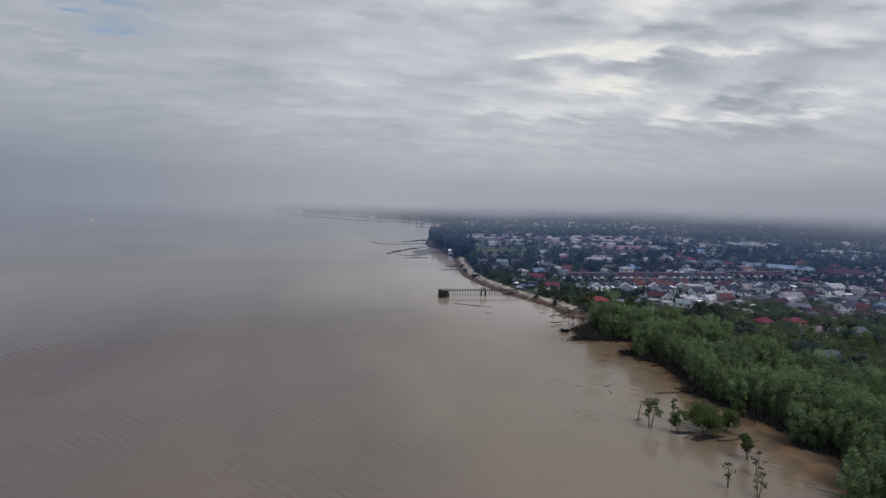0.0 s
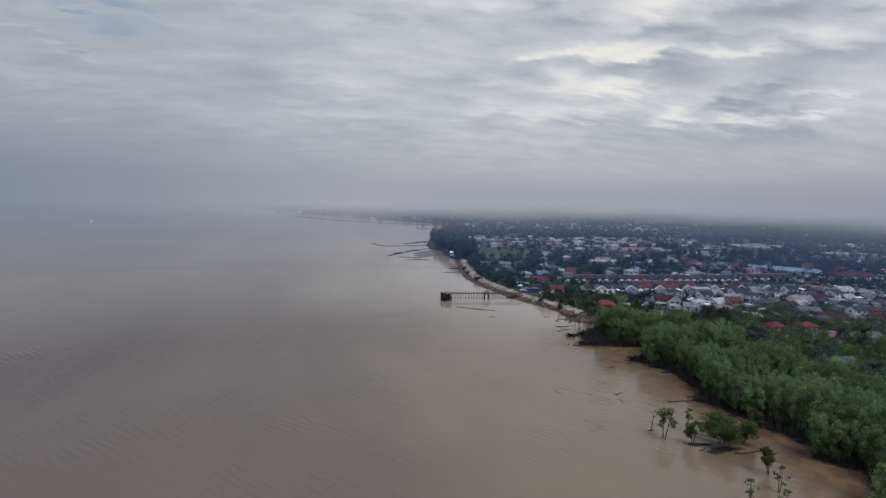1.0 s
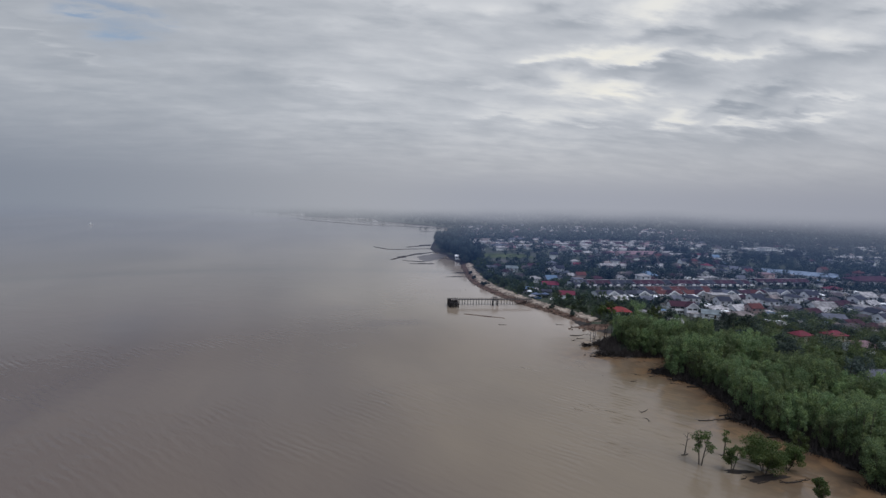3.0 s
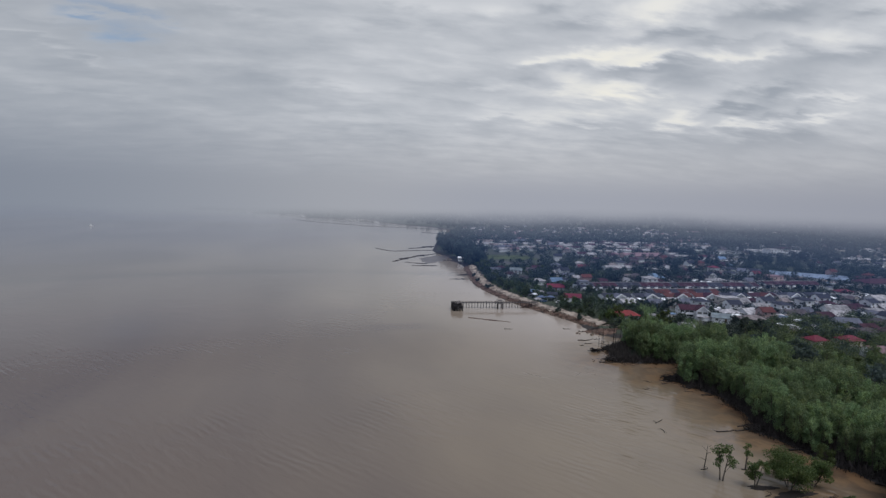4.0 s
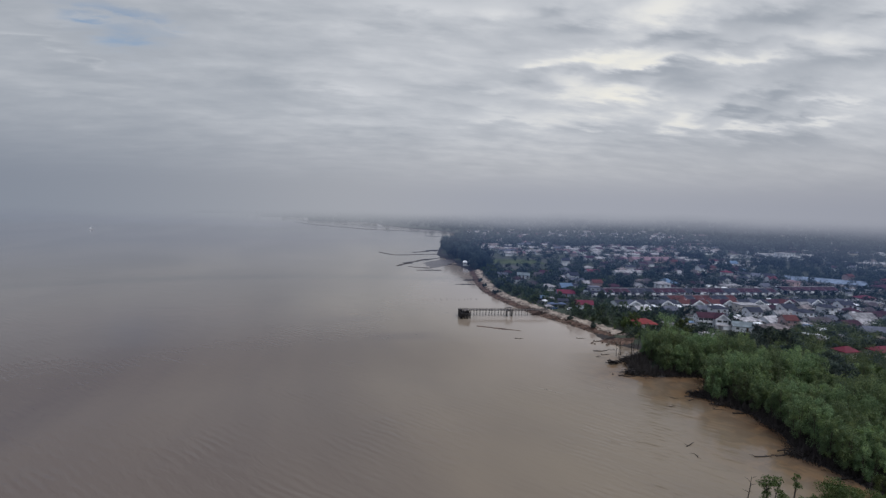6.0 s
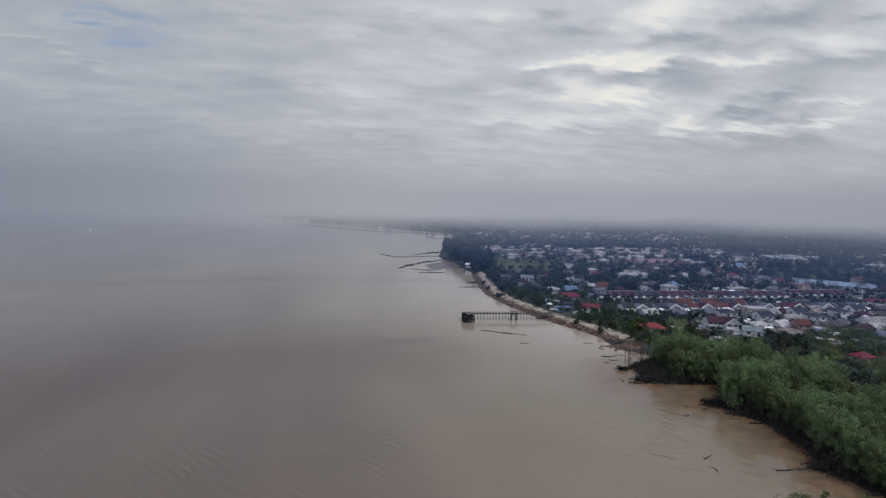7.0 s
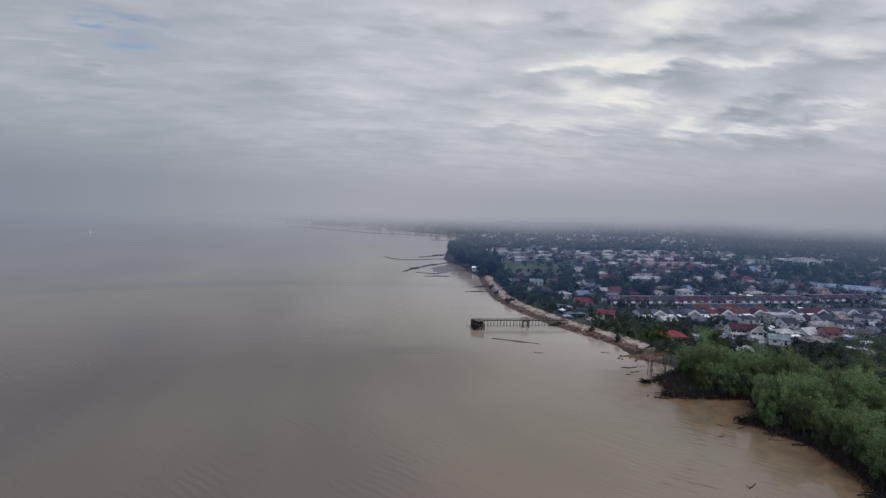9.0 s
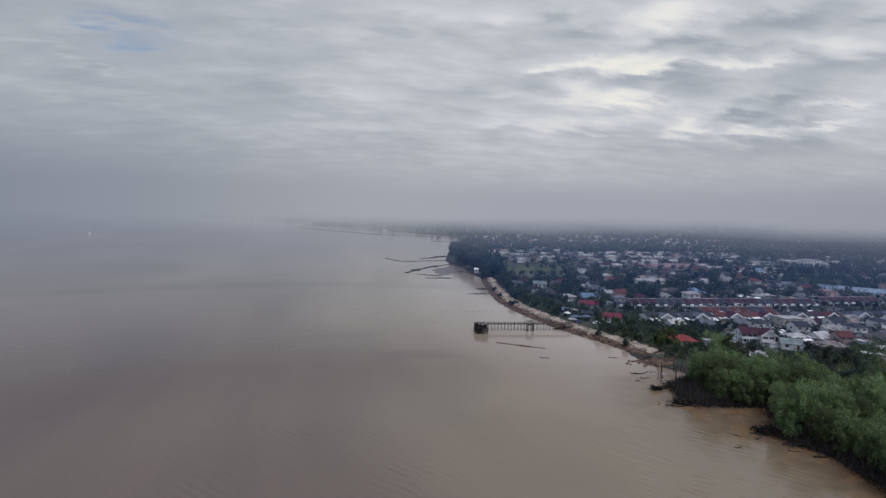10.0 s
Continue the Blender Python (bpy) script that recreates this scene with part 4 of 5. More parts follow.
def villa():
    """The big white house: maroon ridge roof and a white gabled wing with two rows of dark windows."""
    th = thing("villa", "big white two-storey villa with maroon roof and gabled wing", "house")
    part("wall", gable_walls(16.07, 8.81, 5.81, 2.28), WHITE, th)
    part("roof", gable_roof(16.07, 8.81, 5.81, 2.28, 0.83), MAROON, th, "maroon tiled roof")
    wing = Shape()
    prof = [(0.83, -0.3), (7.88, -0.3), (7.88, 5.91), (4.35, 8.61), (0.83, 5.91)]
    wing.hull([(x, -8.5, z) for x, z in prof], [(x, -4.43, z) for x, z in prof])
    wg = part("gabled_wing", wing, WHITE, th)
    rf = Shape()
    for s in (-1, 1):
        low = [(4.35 + s * 4.46, -9.33, 5.34), (4.35 + s * 4.46, -1.56, 5.34), (4.35, -1.56, 8.76), (4.35, -9.33, 8.76)]
        rf.hull(low, [(x, y, z + 0.22) for x, y, z in low])
    part("wing_roof", rf, MAROON, wg)
    for s in (-1, 1):
        vg = Shape()
        low = [(4.35 + s * 4.51, -9.49, 5.03), (4.35 + s * 4.51, -9.35, 5.03), (4.35, -9.35, 8.5), (4.35, -9.49, 8.5)]
        vg.hull(low, [(x, y, z + 0.62) for x, y, z in low])
        part("verge_board", vg, WHITE, wg, "white verge board")
    for z in (1.66, 4.46):
        for x in (2.69, 6.02):
            add_window(th, x, -8.54, z, 0, True)
        for x in (-6.64, -3.73, -0.94):
            add_window(th, x, -4.43, z, 0, True)
        for y in (-2.1, 2.1):
            add_window(th, -8.06, y, z, -90)
    bal = part("balcony", Shape().box(-7.98, -5.81, 2.85, 0.78, -4.46, 3.06).box(-7.98, -5.81, 3.06, 0.78, -5.65, 3.89), WHITE, th, "white balcony with solid parapet")
    for x in (-7.68, -4.43, 0.42):
        part("column", Shape().box(x - 0.15, -5.75, -0.3, x + 0.15, -5.45, 2.85), WHITE, bal)
    part("lean_to", Shape().box(0.52, -11.61, 2.39, 8.71, -8.61, 2.59), PALE_ROOF, th, "flat pale carport roof")
    for x in (0.83, 8.4):
        part("column", Shape().box(x - 0.12, -11.41, -0.3, x + 0.12, -11.15, 2.39), WHITE, th)
    return th


def place(src, x, y, turn=0.0, z=None):
    z = float(land_height(x, y)) if z is None else z
    m = pose(x, y, z, 0, 0, turn)
    if src.name in USED:
        return copy_thing(src, m)
    USED.add(src.name)
    src.matrix_basis = m
    return src


BUILT = []


def stand(src, x, y, turn=0.0, room=8.0):
    BUILT.append((x, y, room))
    return place(src, x, y, turn)


GABLE = white_gable_house(WHITE, WHITE, CHARCOAL, GREY_ROOF, "white single-storey house pair with a white gabled front")
ROSE = white_gable_house(PINK, PINK, MAROON, ORANGE, "pinkish single-storey house pair with a white-edged gable")
TILED = white_gable_house(WHITE, WHITE, ORANGE, MAROON, "white single-storey house pair with an orange tiled roof")
for x, src in ((172, GABLE), (193.5, GABLE), (215, TILED), (236, TILED), (257.5, GABLE), (279, ROSE), (300.5, GABLE), (322, GABLE)):
    stand(src, x, 333.0, 0, 12)
UNIT = terrace_house(MAROON, "narrow white terrace house under a dark maroon roof", "long terrace")
BRICK = terrace_house(ORANGE, "narrow white terrace house under a brick-red roof", "short mixed terrace")
GREY_UNIT = terrace_house(CHARCOAL, "narrow white terrace house under a charcoal roof", "long terrace")
for k in range(24):
    stand(GREY_UNIT if k in (0, 1, 5, 6, 7, 12, 17, 18, 22) else UNIT, 168.0 + 6.2 * k, 377.0, 0, 8)
for k in range(8):
    stand(UNIT, 328.0 + 6.2 * k, 383.0, -2, 8)
SLATE = terrace_house(CHARCOAL, "narrow white terrace house under a slate-grey roof", "short mixed terrace")
for k in range(9):
    stand(BRICK if k in (1, 2, 4, 5, 8) else SLATE, 205.0 + 6.2 * k, 349.0, 0, 7)

BUILT.append((190, 290, 14))
villa().matrix_basis = pose(193.4, 287, 1.6, 0, 0, -16) @ Matrix.Scale(0.86, 4)
SHORE_HOUSES = [
    ("low white house with a bright red hipped roof", 10.4, 7.9, 1, "hip", 2.2, WHITE, VERMILION, 151.9, 282.8, -10, 9.6),
    ("small white annexe with a flat pale roof", 5.5, 5.0, 1, "flat", 0, WHITE, PALE_ROOF, 164, 279.5, -10, 4.8),
    ("low house with a bright red sheet roof", 10.4, 7.0, 1, "gable", 1.7, WHITE, RED, 142.8, 333.5, -14, 8.0),
    ("house with a dark red sheet roof near the shore", 11.4, 7.0, 1, "gable", 1.7, GREY_WALL, RED, 147.0, 371.5, -8, 9.0),
    ("small shed with a dark sheet roof by the embankment", 6.0, 5.0, 1, "gable", 0.9, GREY_WALL, CHARCOAL, 133.5, 343.5, -20, 4.8),
    ("white garage with a pale roof by the embankment", 6.0, 3.9, 1, "gable", 0.8, WHITE, PALE_ROOF, 126.5, 349.5, -20, 4.0),
    ("small shed with a dusty blue roof", 6.0, 5.0, 1, "gable", 0.9, GREY_WALL, BLUE, 124.2, 353.7, -25, 4.8),
    ("white house with a pale hipped roof", 10.9, 7.9, 1, "hip", 1.8, WHITE, PALE_ROOF, 216, 284.9, -5, 8.4),
    ("cream house with a pale brown hipped roof", 12.9, 7.9, 1, "hip", 2.0, CREAM, RUST_ROOF, 217.4, 268.7, -5, 8.4)]
BAY_HOUSES = [
    ("white two-storey house with a grey hipped roof", 8.0, 7.0, 2, "hip", 1.9, WHITE, GREY_ROOF, 188.5, 469.5, -6, 8),
    ("low house with a blue-grey sheet roof near the shore", 8.5, 6.0, 1, "gable", 1.4, WHITE, GREY_ROOF, 128.5, 458.5, -12, 7),
    ("low house with a pale blue-grey roof in the trees", 10.0, 6.5, 1, "gable", 1.6, WHITE, TEAL_ROOF, 146.0, 456, -12, 8),
    ("lilac-grey two-storey house with flat roof", 7.0, 6.5, 2, "flat", 0, GREY_WALL, GREY_ROOF, 170.5, 377, -6, 5),
    ("low white house with an orange-red sheet roof", 12.5, 7.0, 1, "gable", 1.6, WHITE, RED, 220.0, 480, 0, 9),
    ("white house with a grey sheet roof in the trees", 10.0, 7.0, 1, "gable", 1.5, WHITE, GREY_ROOF, 180.5, 426.5, -4, 7),
    ("cream house with a pale sheet roof in the trees", 10.5, 7.0, 1, "gable", 1.6, CREAM, PALE_ROOF, 184.0, 413, 2, 7),
    ("white house with a charcoal roof in the trees", 9.0, 7.0, 1, "hip", 1.8, WHITE, CHARCOAL, 165.5, 403, 6, 7)]
GROVE_HOUSES = [
    ("house with a faded teal sheet roof", 8.9, 7.0, 1, "gable", 1.6, WHITE, TEAL_ROOF, 202.5, 274.1, -30, 7.2),
    ("big white gabled house with a pale roof", 13.5, 9.5, 1, "gable", 3.0, WHITE, PALE_ROOF, 288.9, 286.2, -8, 13.2),
    ("white house under a broad grey sheet roof", 11.5, 8.0, 1, "gable", 1.8, WHITE, GREY_ROOF, 267.3, 259.2, -18, 9.6),
    ("long low house with a brown roof", 12.9, 7.0, 1, "gable", 1.5, WHITE, BROWN, 256.5, 282.2, -4, 8.4),
    ("house with a crimson roof among trees", 7.4, 5.6, 1, "hip", 2.0, CREAM, RED, 214.7, 226.8, 4, 7.8),
    ("house with a crimson roof among trees", 8.4, 6.0, 1, "hip", 2.0, CREAM, RED, 232.2, 225.5, 0, 7.8),
    ("house with a pinkish roof among trees", 9.9, 7.0, 1, "gable", 1.8, WHITE, PINK_ROOF, 226.8, 207.9, -8, 8.4),
    ("white house with a grey roof among trees", 11.9, 7.9, 1, "gable", 1.8, WHITE, GREY_ROOF, 244.4, 205.2, -8, 8.4),
    ("low house with a grey sheet roof among trees", 10.9, 7.0, 1, "gable", 1.5, GREY_WALL, GREY_ROOF, 193.7, 172.8, -12, 7.8)]
STREET_HOUSES = [
    ("small cream house behind the mangroves", 7.0, 6.0, 1, "gable", 1.4, CREAM, PALE_ROOF, 168.1, 256.5, -10, 6.0),
    ("white two-storey house with a gabled pale roof", 10.9, 8.9, 2, "gable", 2.4, WHITE, PALE_ROOF, 341.6, 305.1, 0, 10.8),
    ("cream two-storey shophouse with flat roof", 11.9, 7.9, 2, "flat", 0, CREAM, PALE_ROOF, 237.6, 313.2, -5, 8.4),
    ("white house with a sheet roof by the trees", 8.9, 7.0, 1, "gable", 1.7, WHITE, PALE_ROOF, 170.1, 315.9, 10, 7.2),
    ("small white house with a blue wall", 7.9, 6.0, 1, "gable", 1.6, BLUE, GREY_ROOF, 187.7, 314.6, 0, 7.2),
    ("white two-storey block with a hipped top", 8.9, 7.9, 2, "hip", 1.8, WHITE, PALE_ROOF, 233.6, 392.9, 0, 7.2),
    ("house with a blue hipped roof", 13.9, 10.9, 1, "hip", 3.2, GREY_WALL, BLUE, 251.1, 415.8, 0, 10.8),
    ("house with a red-orange roof", 10.9, 7.9, 1, "hip", 2.0, WHITE, RED, 361.8, 347, 0, 8.4),
    ("pink two-storey house with flat roof", 11.9, 8.9, 2, "flat", 0, PINK, PINK_ROOF, 355.1, 405, -8, 9.6)]
for text, w, d, st, form, rise, wall, cover, x, y, turn, room in (*SHORE_HOUSES, *BAY_HOUSES, *GROVE_HOUSES, *STREET_HOUSES):
    stand(house(text, w, d, st, form, rise, wall, cover), x, y, turn, room)
HALLS = [
    ("hall", "long hall with a pink sheet roof", 51.9, 18.2, 1, "gable", 2.8, PINK, PINK_ROOF, 341.6, 583.2, 3, 26.4),
    ("hall", "long hall with a pale blue sheet roof", 57.1, 18.2, 1, "gable", 2.6, WHITE, FADED_BLUE, 405, 421.2, -38, 26.4),
    ("hall", "hall with a grey sheet roof", 33.8, 15.6, 1, "gable", 2.4, WHITE, GREY_ROOF, 367.2, 453.6, -30, 16.8),
    ("hall", "hall with a large dull red roof", 38.9, 18.2, 1, "hip", 3.2, PINK, MAROON, 445.5, 388.8, -5, 21.6),
    ("block", "long white flat-roofed office block", 80.5, 16.8, 2, "flat", 0, WHITE, PALE_ROOF, 567, 629.1, -8, 38.4),
    ("block", "white flat-roofed stair block", 15.6, 16.8, 3, "flat", 0, WHITE, PALE_ROOF, 549.5, 618.3, -8, 9.6),
    ("block", "low white flat-roofed school block", 54.6, 13.0, 1, "flat", 0, WHITE, PALE_ROOF, 405, 531.9, 8, 24.0)]
FAR_HALLS = [
    ("hall", "low white flat-roofed hall among dark trees", 44.0, 11.0, 1, "flat", 0, WHITE, PALE_ROOF, 497, 640, 4, 22),
    ("hall", "long low pale hall among dark trees", 52.0, 11.0, 1, "flat", 0, CREAM, PALE_ROOF, 448, 570, 4, 24),
    ("hall", "long low hall with an orange and white roof", 48.0, 12.0, 1, "gable", 2.0, WHITE, ORANGE, 540, 795, 4, 22),
    ("warehouse", "long pale flat-roofed warehouse", 77.9, 26.0, 1, "flat", 0, CREAM, PALE_ROOF, 631.8, 561.6, -12, 36.0),
    ("hall", "long white-roofed hall among trees", 28.6, 10.3, 1, "gable", 1.6, WHITE, PALE_ROOF, 252.5, 475.2, 2, 13.2),
    ("hall", "long low white-roofed hall far inland", 77.9, 23.3, 1, "gable", 2.6, WHITE, PALE_ROOF, 488.7, 1131.3, 0, 36.0),
    ("hall", "long pink-roofed hall far inland", 90.9, 18.2, 1, "gable", 2.6, PINK, PINK_ROOF, 534.6, 793.8, 18, 40.8),
    ("hall", "far hall with a blue roof", 28.6, 15.6, 1, "gable", 3, WHITE, BLUE, 472.5, 799.2, 0, 14.4),
    ("shed", "white shed at the water's edge", 7.0, 5.0, 1, "gable", 1.0, WHITE, WHITE, 118.1, 545.4, -15, 12)]
for name, text, w, d, st, form, rise, wall, cover, x, y, turn, room in (*HALLS, *FAR_HALLS):
    stand(house(text, w, d, st, form, rise, wall, cover, room < 13, None, "", name), x, y, turn, room)

KINDS, DISTANT = [], []
combos = [(WHITE, CHARCOAL, "white house with a charcoal tiled roof"), (CREAM, BROWN, "cream house with a brown tiled roof"),
          (WHITE, GREY_ROOF, "white house with a grey sheet roof"), (GREY_WALL, MAROON, "grey house with a maroon roof"),
          (WHITE, PALE_ROOF, "white house with a pale sheet roof"), (PINK, ORANGE, "pinkish house with an orange tiled roof"),
          (WHITE, BROWN, "white house with a brown roof"), (CREAM, RUST_ROOF, "cream house with a rusty sheet roof"),
          (WHITE, MAROON, "white house with a maroon tiled roof"), (GREY_WALL, BLUE, "grey house with a blue sheet roof"),
          (WHITE, RED, "white house with a red sheet roof"), (CREAM, PALE_ROOF, "cream house with a whitish roof")]
rng = np.random.default_rng(33)
SHEETS = [RUST_ROOF, PALE_ROOF, GREY_ROOF, RUST_ROOF, BROWN, PINK_ROOF, RUST_ROOF]
for k, (wall, cover, text) in enumerate(combos):
    for form in ("gable", "hip"):
        w, d = rng.uniform(6, 10), rng.uniform(5.5, 8)
        tops = [SHEETS[(k * 2 + i) % len(SHEETS)] for i in range(3)]
        extra = [(-w * 0.22, -d / 2 - 1.9, w * 0.5, 3.6, 2.3, tops[0]), (w / 2 + 1.5, rng.uniform(-1, 1), 2.8, d * 0.6, 2.4, tops[1])]
        if form == "hip":
            extra.append((w * 0.28, -d / 2 - 1.4, w * 0.36, 2.6, 2.5, tops[2]))
        KINDS.append(house(text, w, d, 1 + (k % 5 == 0), form, rng.uniform(1.5, 2.3), wall, cover, True, None, annexes=extra))
        DISTANT.append(house(text, w, d, 1 + (k % 5 == 0), form, rng.uniform(1.5, 2.3), wall, cover, False))


def free(x, y, room):
    return all((x - a) ** 2 + (y - b) ** 2 > (room * 0.55 + r * 0.75) ** 2 for a, b, r in BUILT)


WEIGHT = [0.9, 1.3, 0.7, 1.2, 0.8, 0.5, 1.3, 1.0, 1.1, 0.35, 0.3, 0.6]
WEIGHT = np.repeat(WEIGHT, 2) / (2 * sum(WEIGHT))
for y in np.concatenate([np.arange(238, 326, 9.5), np.arange(399, 560, 12)]):
    for x in np.arange(135, 1.28 * y + 45, 9.5 if y < 330 else 12):
        hx, hy = x + rng.uniform(-2.5, 2.5), y + rng.uniform(-2.5, 2.5)
        d = float(coast_distance(np.array(hx), np.array(hy)))
        chance = 0.66 if y < 420 else (0.36 if hx / hy < 0.8 else 0.13)
        if hx < 222 and (hy < 328 or 400 < hy):
            chance = 0.16
        if hy < 330 and hx < 180 or hy < 270 and hx < 250 + (hy - 238):
            chance = 0.0
        if d < 30 or rng.uniform() > chance or (390 < hx < 540 and 445 < hy < 520) or (140 < hx < 216 and 474 < hy < 610):
            continue
        if free(hx, hy, 6.0):
            src = KINDS if hy < 330 else DISTANT
            stand(src[int(rng.choice(len(src), p=WEIGHT))], hx, hy, rng.choice([0, 0, 0, 90, -12, 8]) + rng.normal(0, 3), 5.8)


def far_houses():
    """Small roofs further inland, joined into one mesh."""
    rg = np.random.default_rng(35)
    mats = [WHITE, CREAM, WHITE, PALE_ROOF, GREY_ROOF, CHARCOAL, BROWN, RUST_ROOF, MAROON, PINK_ROOF, RED, BLUE]
    sh, index = Shape(), []
    for y in np.arange(562, 1200, 15):
        for x in np.arange(150, 1.2 * y + 30, 13.5):
            hx, hy = x + rg.uniform(-4, 4), y + rg.uniform(-5, 5)
            inland = hx / hy
            if float(coast_distance(np.array(hx), np.array(hy))) < 30 or rg.uniform() > ((0.6 if hy > 640 else 0.3) if inland < 0.74 and hy < 1080 else 0.06) or not free(hx, hy, 7):
                continue
            if 140 < hx < 225 and hy < 625:
                continue
            BUILT.append((hx, hy, 5))
            w, d = rg.uniform(8, 15) * (1.9 if rg.uniform() < 0.16 else 1.0), rg.uniform(7, 10)
            c, s = math.cos(rg.normal(0, 0.2)), math.sin(rg.normal(0, 0.2))
            for src, m in ((gable_walls(w, d, 3.2, 1.7), int(rg.integers(0, 3))),
                           (gable_roof(w, d, 3.2, 1.7, 0.6), int(rg.choice(np.arange(3, 12), p=[.34, .12, .08, .12, .14, .08, .10, .01, .01])))):
                i = len(sh.v)
                sh.v += [(hx + c * a - s * b, hy + s * a + c * b, 1.6 + z) for a, b, z in src.v]
                sh.f += [tuple(j + i for j in f) for f in src.f]
                index += [m] * len(src.f)
    me = sh.mesh("far_houses", mats[0])
    for m in mats[1:]:
        me.materials.append(m)
    me.polygons.foreach_set("material_index", index)
    tagged(new("far_houses", me), "many small pale, grey and reddish roofs inland", "houses", kind="stuff")


far_houses()


def sightline(x, y):
    """Open grass and low gardens that stay clear of tall trees."""
    return 142 < x < 194 and 492 < y < 604 or (120 < x < 152 and 424 < y < 452) or (114 < x < 134 and 318 < y < 334) or (180 < x < 204 and 262 < y < 281)


def yard_clutter():
    """Awnings, tanks and low sheds crowded between the houses, joined into one mesh."""
    rg = np.random.default_rng(37)
    mats = [WHITE, PALE_ROOF, RUST_ROOF, GREY_ROOF, BLUE, CREAM]
    sh, index = Shape(), []
    while len(index) < 520 * 12:
        y = rg.uniform(243, 430)
        x = rg.uniform(max(150, 0.62 * y), 1.28 * y + 40)
        if y < 275 and x < 215 or 352 < y < 372 or not all((x - a) ** 2 + (y - b) ** 2 > (r * 0.45 + 1.2) ** 2 for a, b, r in BUILT):
            continue
        w, d, h, turn = rg.uniform(1.6, 4.6), rg.uniform(1.4, 3.4), rg.uniform(1.8, 3.6), rg.choice([0.0, 0.0, 1.57]) + rg.normal(0, 0.12)
        c, q = math.cos(turn), math.sin(turn)
        box = Shape().box(-w / 2, -d / 2, -0.3, w / 2, d / 2, h - 0.35)
        lid = Shape()
        low = [(-w / 2 - 0.3, -d / 2 - 0.4, h - 0.33), (w / 2 + 0.3, -d / 2 - 0.4, h - 0.33), (w / 2 + 0.3, d / 2 + 0.2, h), (-w / 2 - 0.3, d / 2 + 0.2, h)]
        lid.hull(low, [(a, b, e + 0.1) for a, b, e in low])
        for src, m in ((box, int(rg.choice([0, 5, 0]))), (lid, int(rg.choice(5, p=[.18, .24, .36, .14, .08])))):
            i = len(sh.v)
            sh.v += [(x + c * a - q * b, y + q * a + c * b, 1.6 + e) for a, b, e in src.v]
            sh.f += [tuple(j + i for j in f) for f in src.f]
            index += [m] * len(src.f)
    me = sh.mesh("yard_clutter", mats[0])
    for m in mats[1:]:
        me.materials.append(m)
    me.polygons.foreach_set("material_index", index)
    tagged(new("yard_clutter", me), "white and rusty awnings, sheds and tanks crowded between houses", "sheds", kind="stuff")


yard_clutter()


def open_ground(x, y, room):
    return all((x - a) ** 2 + (y - b) ** 2 > (r * 0.6 + room) ** 2 for a, b, r in BUILT)


# trees behind the mangroves, along the shore and between the houses
rng = np.random.default_rng(44)
made = 0
for _ in range(9000):
    if made > 600:
        break
    u = rng.uniform()
    if u < 0.45:
        x, y = rng.uniform(140, 315), rng.uniform(128, 318)
    elif u < 0.75:
        x, y = rng.uniform(116, 200), rng.uniform(263, 540)
    else:
        y = rng.uniform(300, 465)
        x = rng.uniform(130, 1.25 * y + 30)
    d = float(coast_distance(np.array(x), np.array(y)))
    if d < 11 or inside_poly(x, y, BELT) or not open_ground(x, y, 1.6) or x > 1.3 * y + 60 or sightline(x, y):
        continue
    garden = 251 < y < 405 and x > 138 or (202 < x and 202 < y)
    if all((x - a) ** 2 + (y - b) ** 2 > (7 if garden else 10) for a, b, c in planted):
        low = BUSHES if x < 235 and y > 263 else (GROVES if y < 263 and rng.uniform() < 0.65 else BROADS)
        shrub = SHRUBS if made < 330 else BUSHES
        kinds = (shrub if garden and x > 170 else low) if rng.uniform() < 0.8 else (shrub if garden and x > 170 else FRESHES)
        plant(kinds, int(rng.integers(0, 5)), x, y, rng.uniform(0, 360))
        planted.append((x, y, 3))
        made += 1
for _ in range(16):
    cx, cy = ((150, 528), (176, 530), (190, 540), (192, 580), (160, 496))[int(rng.integers(0, 5))]
    x, y = cx + rng.normal(0, 7), cy + rng.normal(0, 5)
    if open_ground(x, y, 2):
        plant(BUSHES, int(rng.choice([0, 2])), x, y, rng.uniform(0, 360))
# low scrub close behind the embankment
for p in smooth_line(BERM, 3.2):
    x, y = p[0] + rng.uniform(12.0, 20.0), p[1] + rng.normal(0, 1.0)
    if open_ground(x, y, 1.0) and y < 502 and not sightline(x, y):
        plant(BUSHES if rng.uniform() < 0.6 else FRESHES, int(rng.integers(0, 4)), x, y, rng.uniform(0, 360))
for k in range(7):
    p = smooth_line(BERM, 3.2)[int(rng.integers(4, 55))]
    plant([SHRUBS[3]], 0, p[0] + rng.uniform(1.5, 5), p[1], rng.uniform(0, 360), 1.3)
for k in range(130):
    y = rng.uniform(506, 756)
    x = float(np.interp(y, COAST[44:53, 1], COAST[44:53, 0])) + rng.uniform(3, 24 if y < 615 else 54)
    if open_ground(x, y, 4):
        plant(CASUARINAS, int(rng.integers(0, 3)), x, y, rng.uniform(0, 360))
for k in range(40):
    y = rng.uniform(560, 860)
    x = rng.uniform(0.6, 1.25) * y
    plant(PALMS, k, x, y, rng.uniform(0, 360))
for k in range(70):
    y = rng.uniform(600, 980)
    x = rng.uniform(0.62, 1.3) * y
    if open_ground(x, y, 5):
        plant(CASUARINAS, int(rng.integers(0, 3)), x, y, rng.uniform(0, 360))


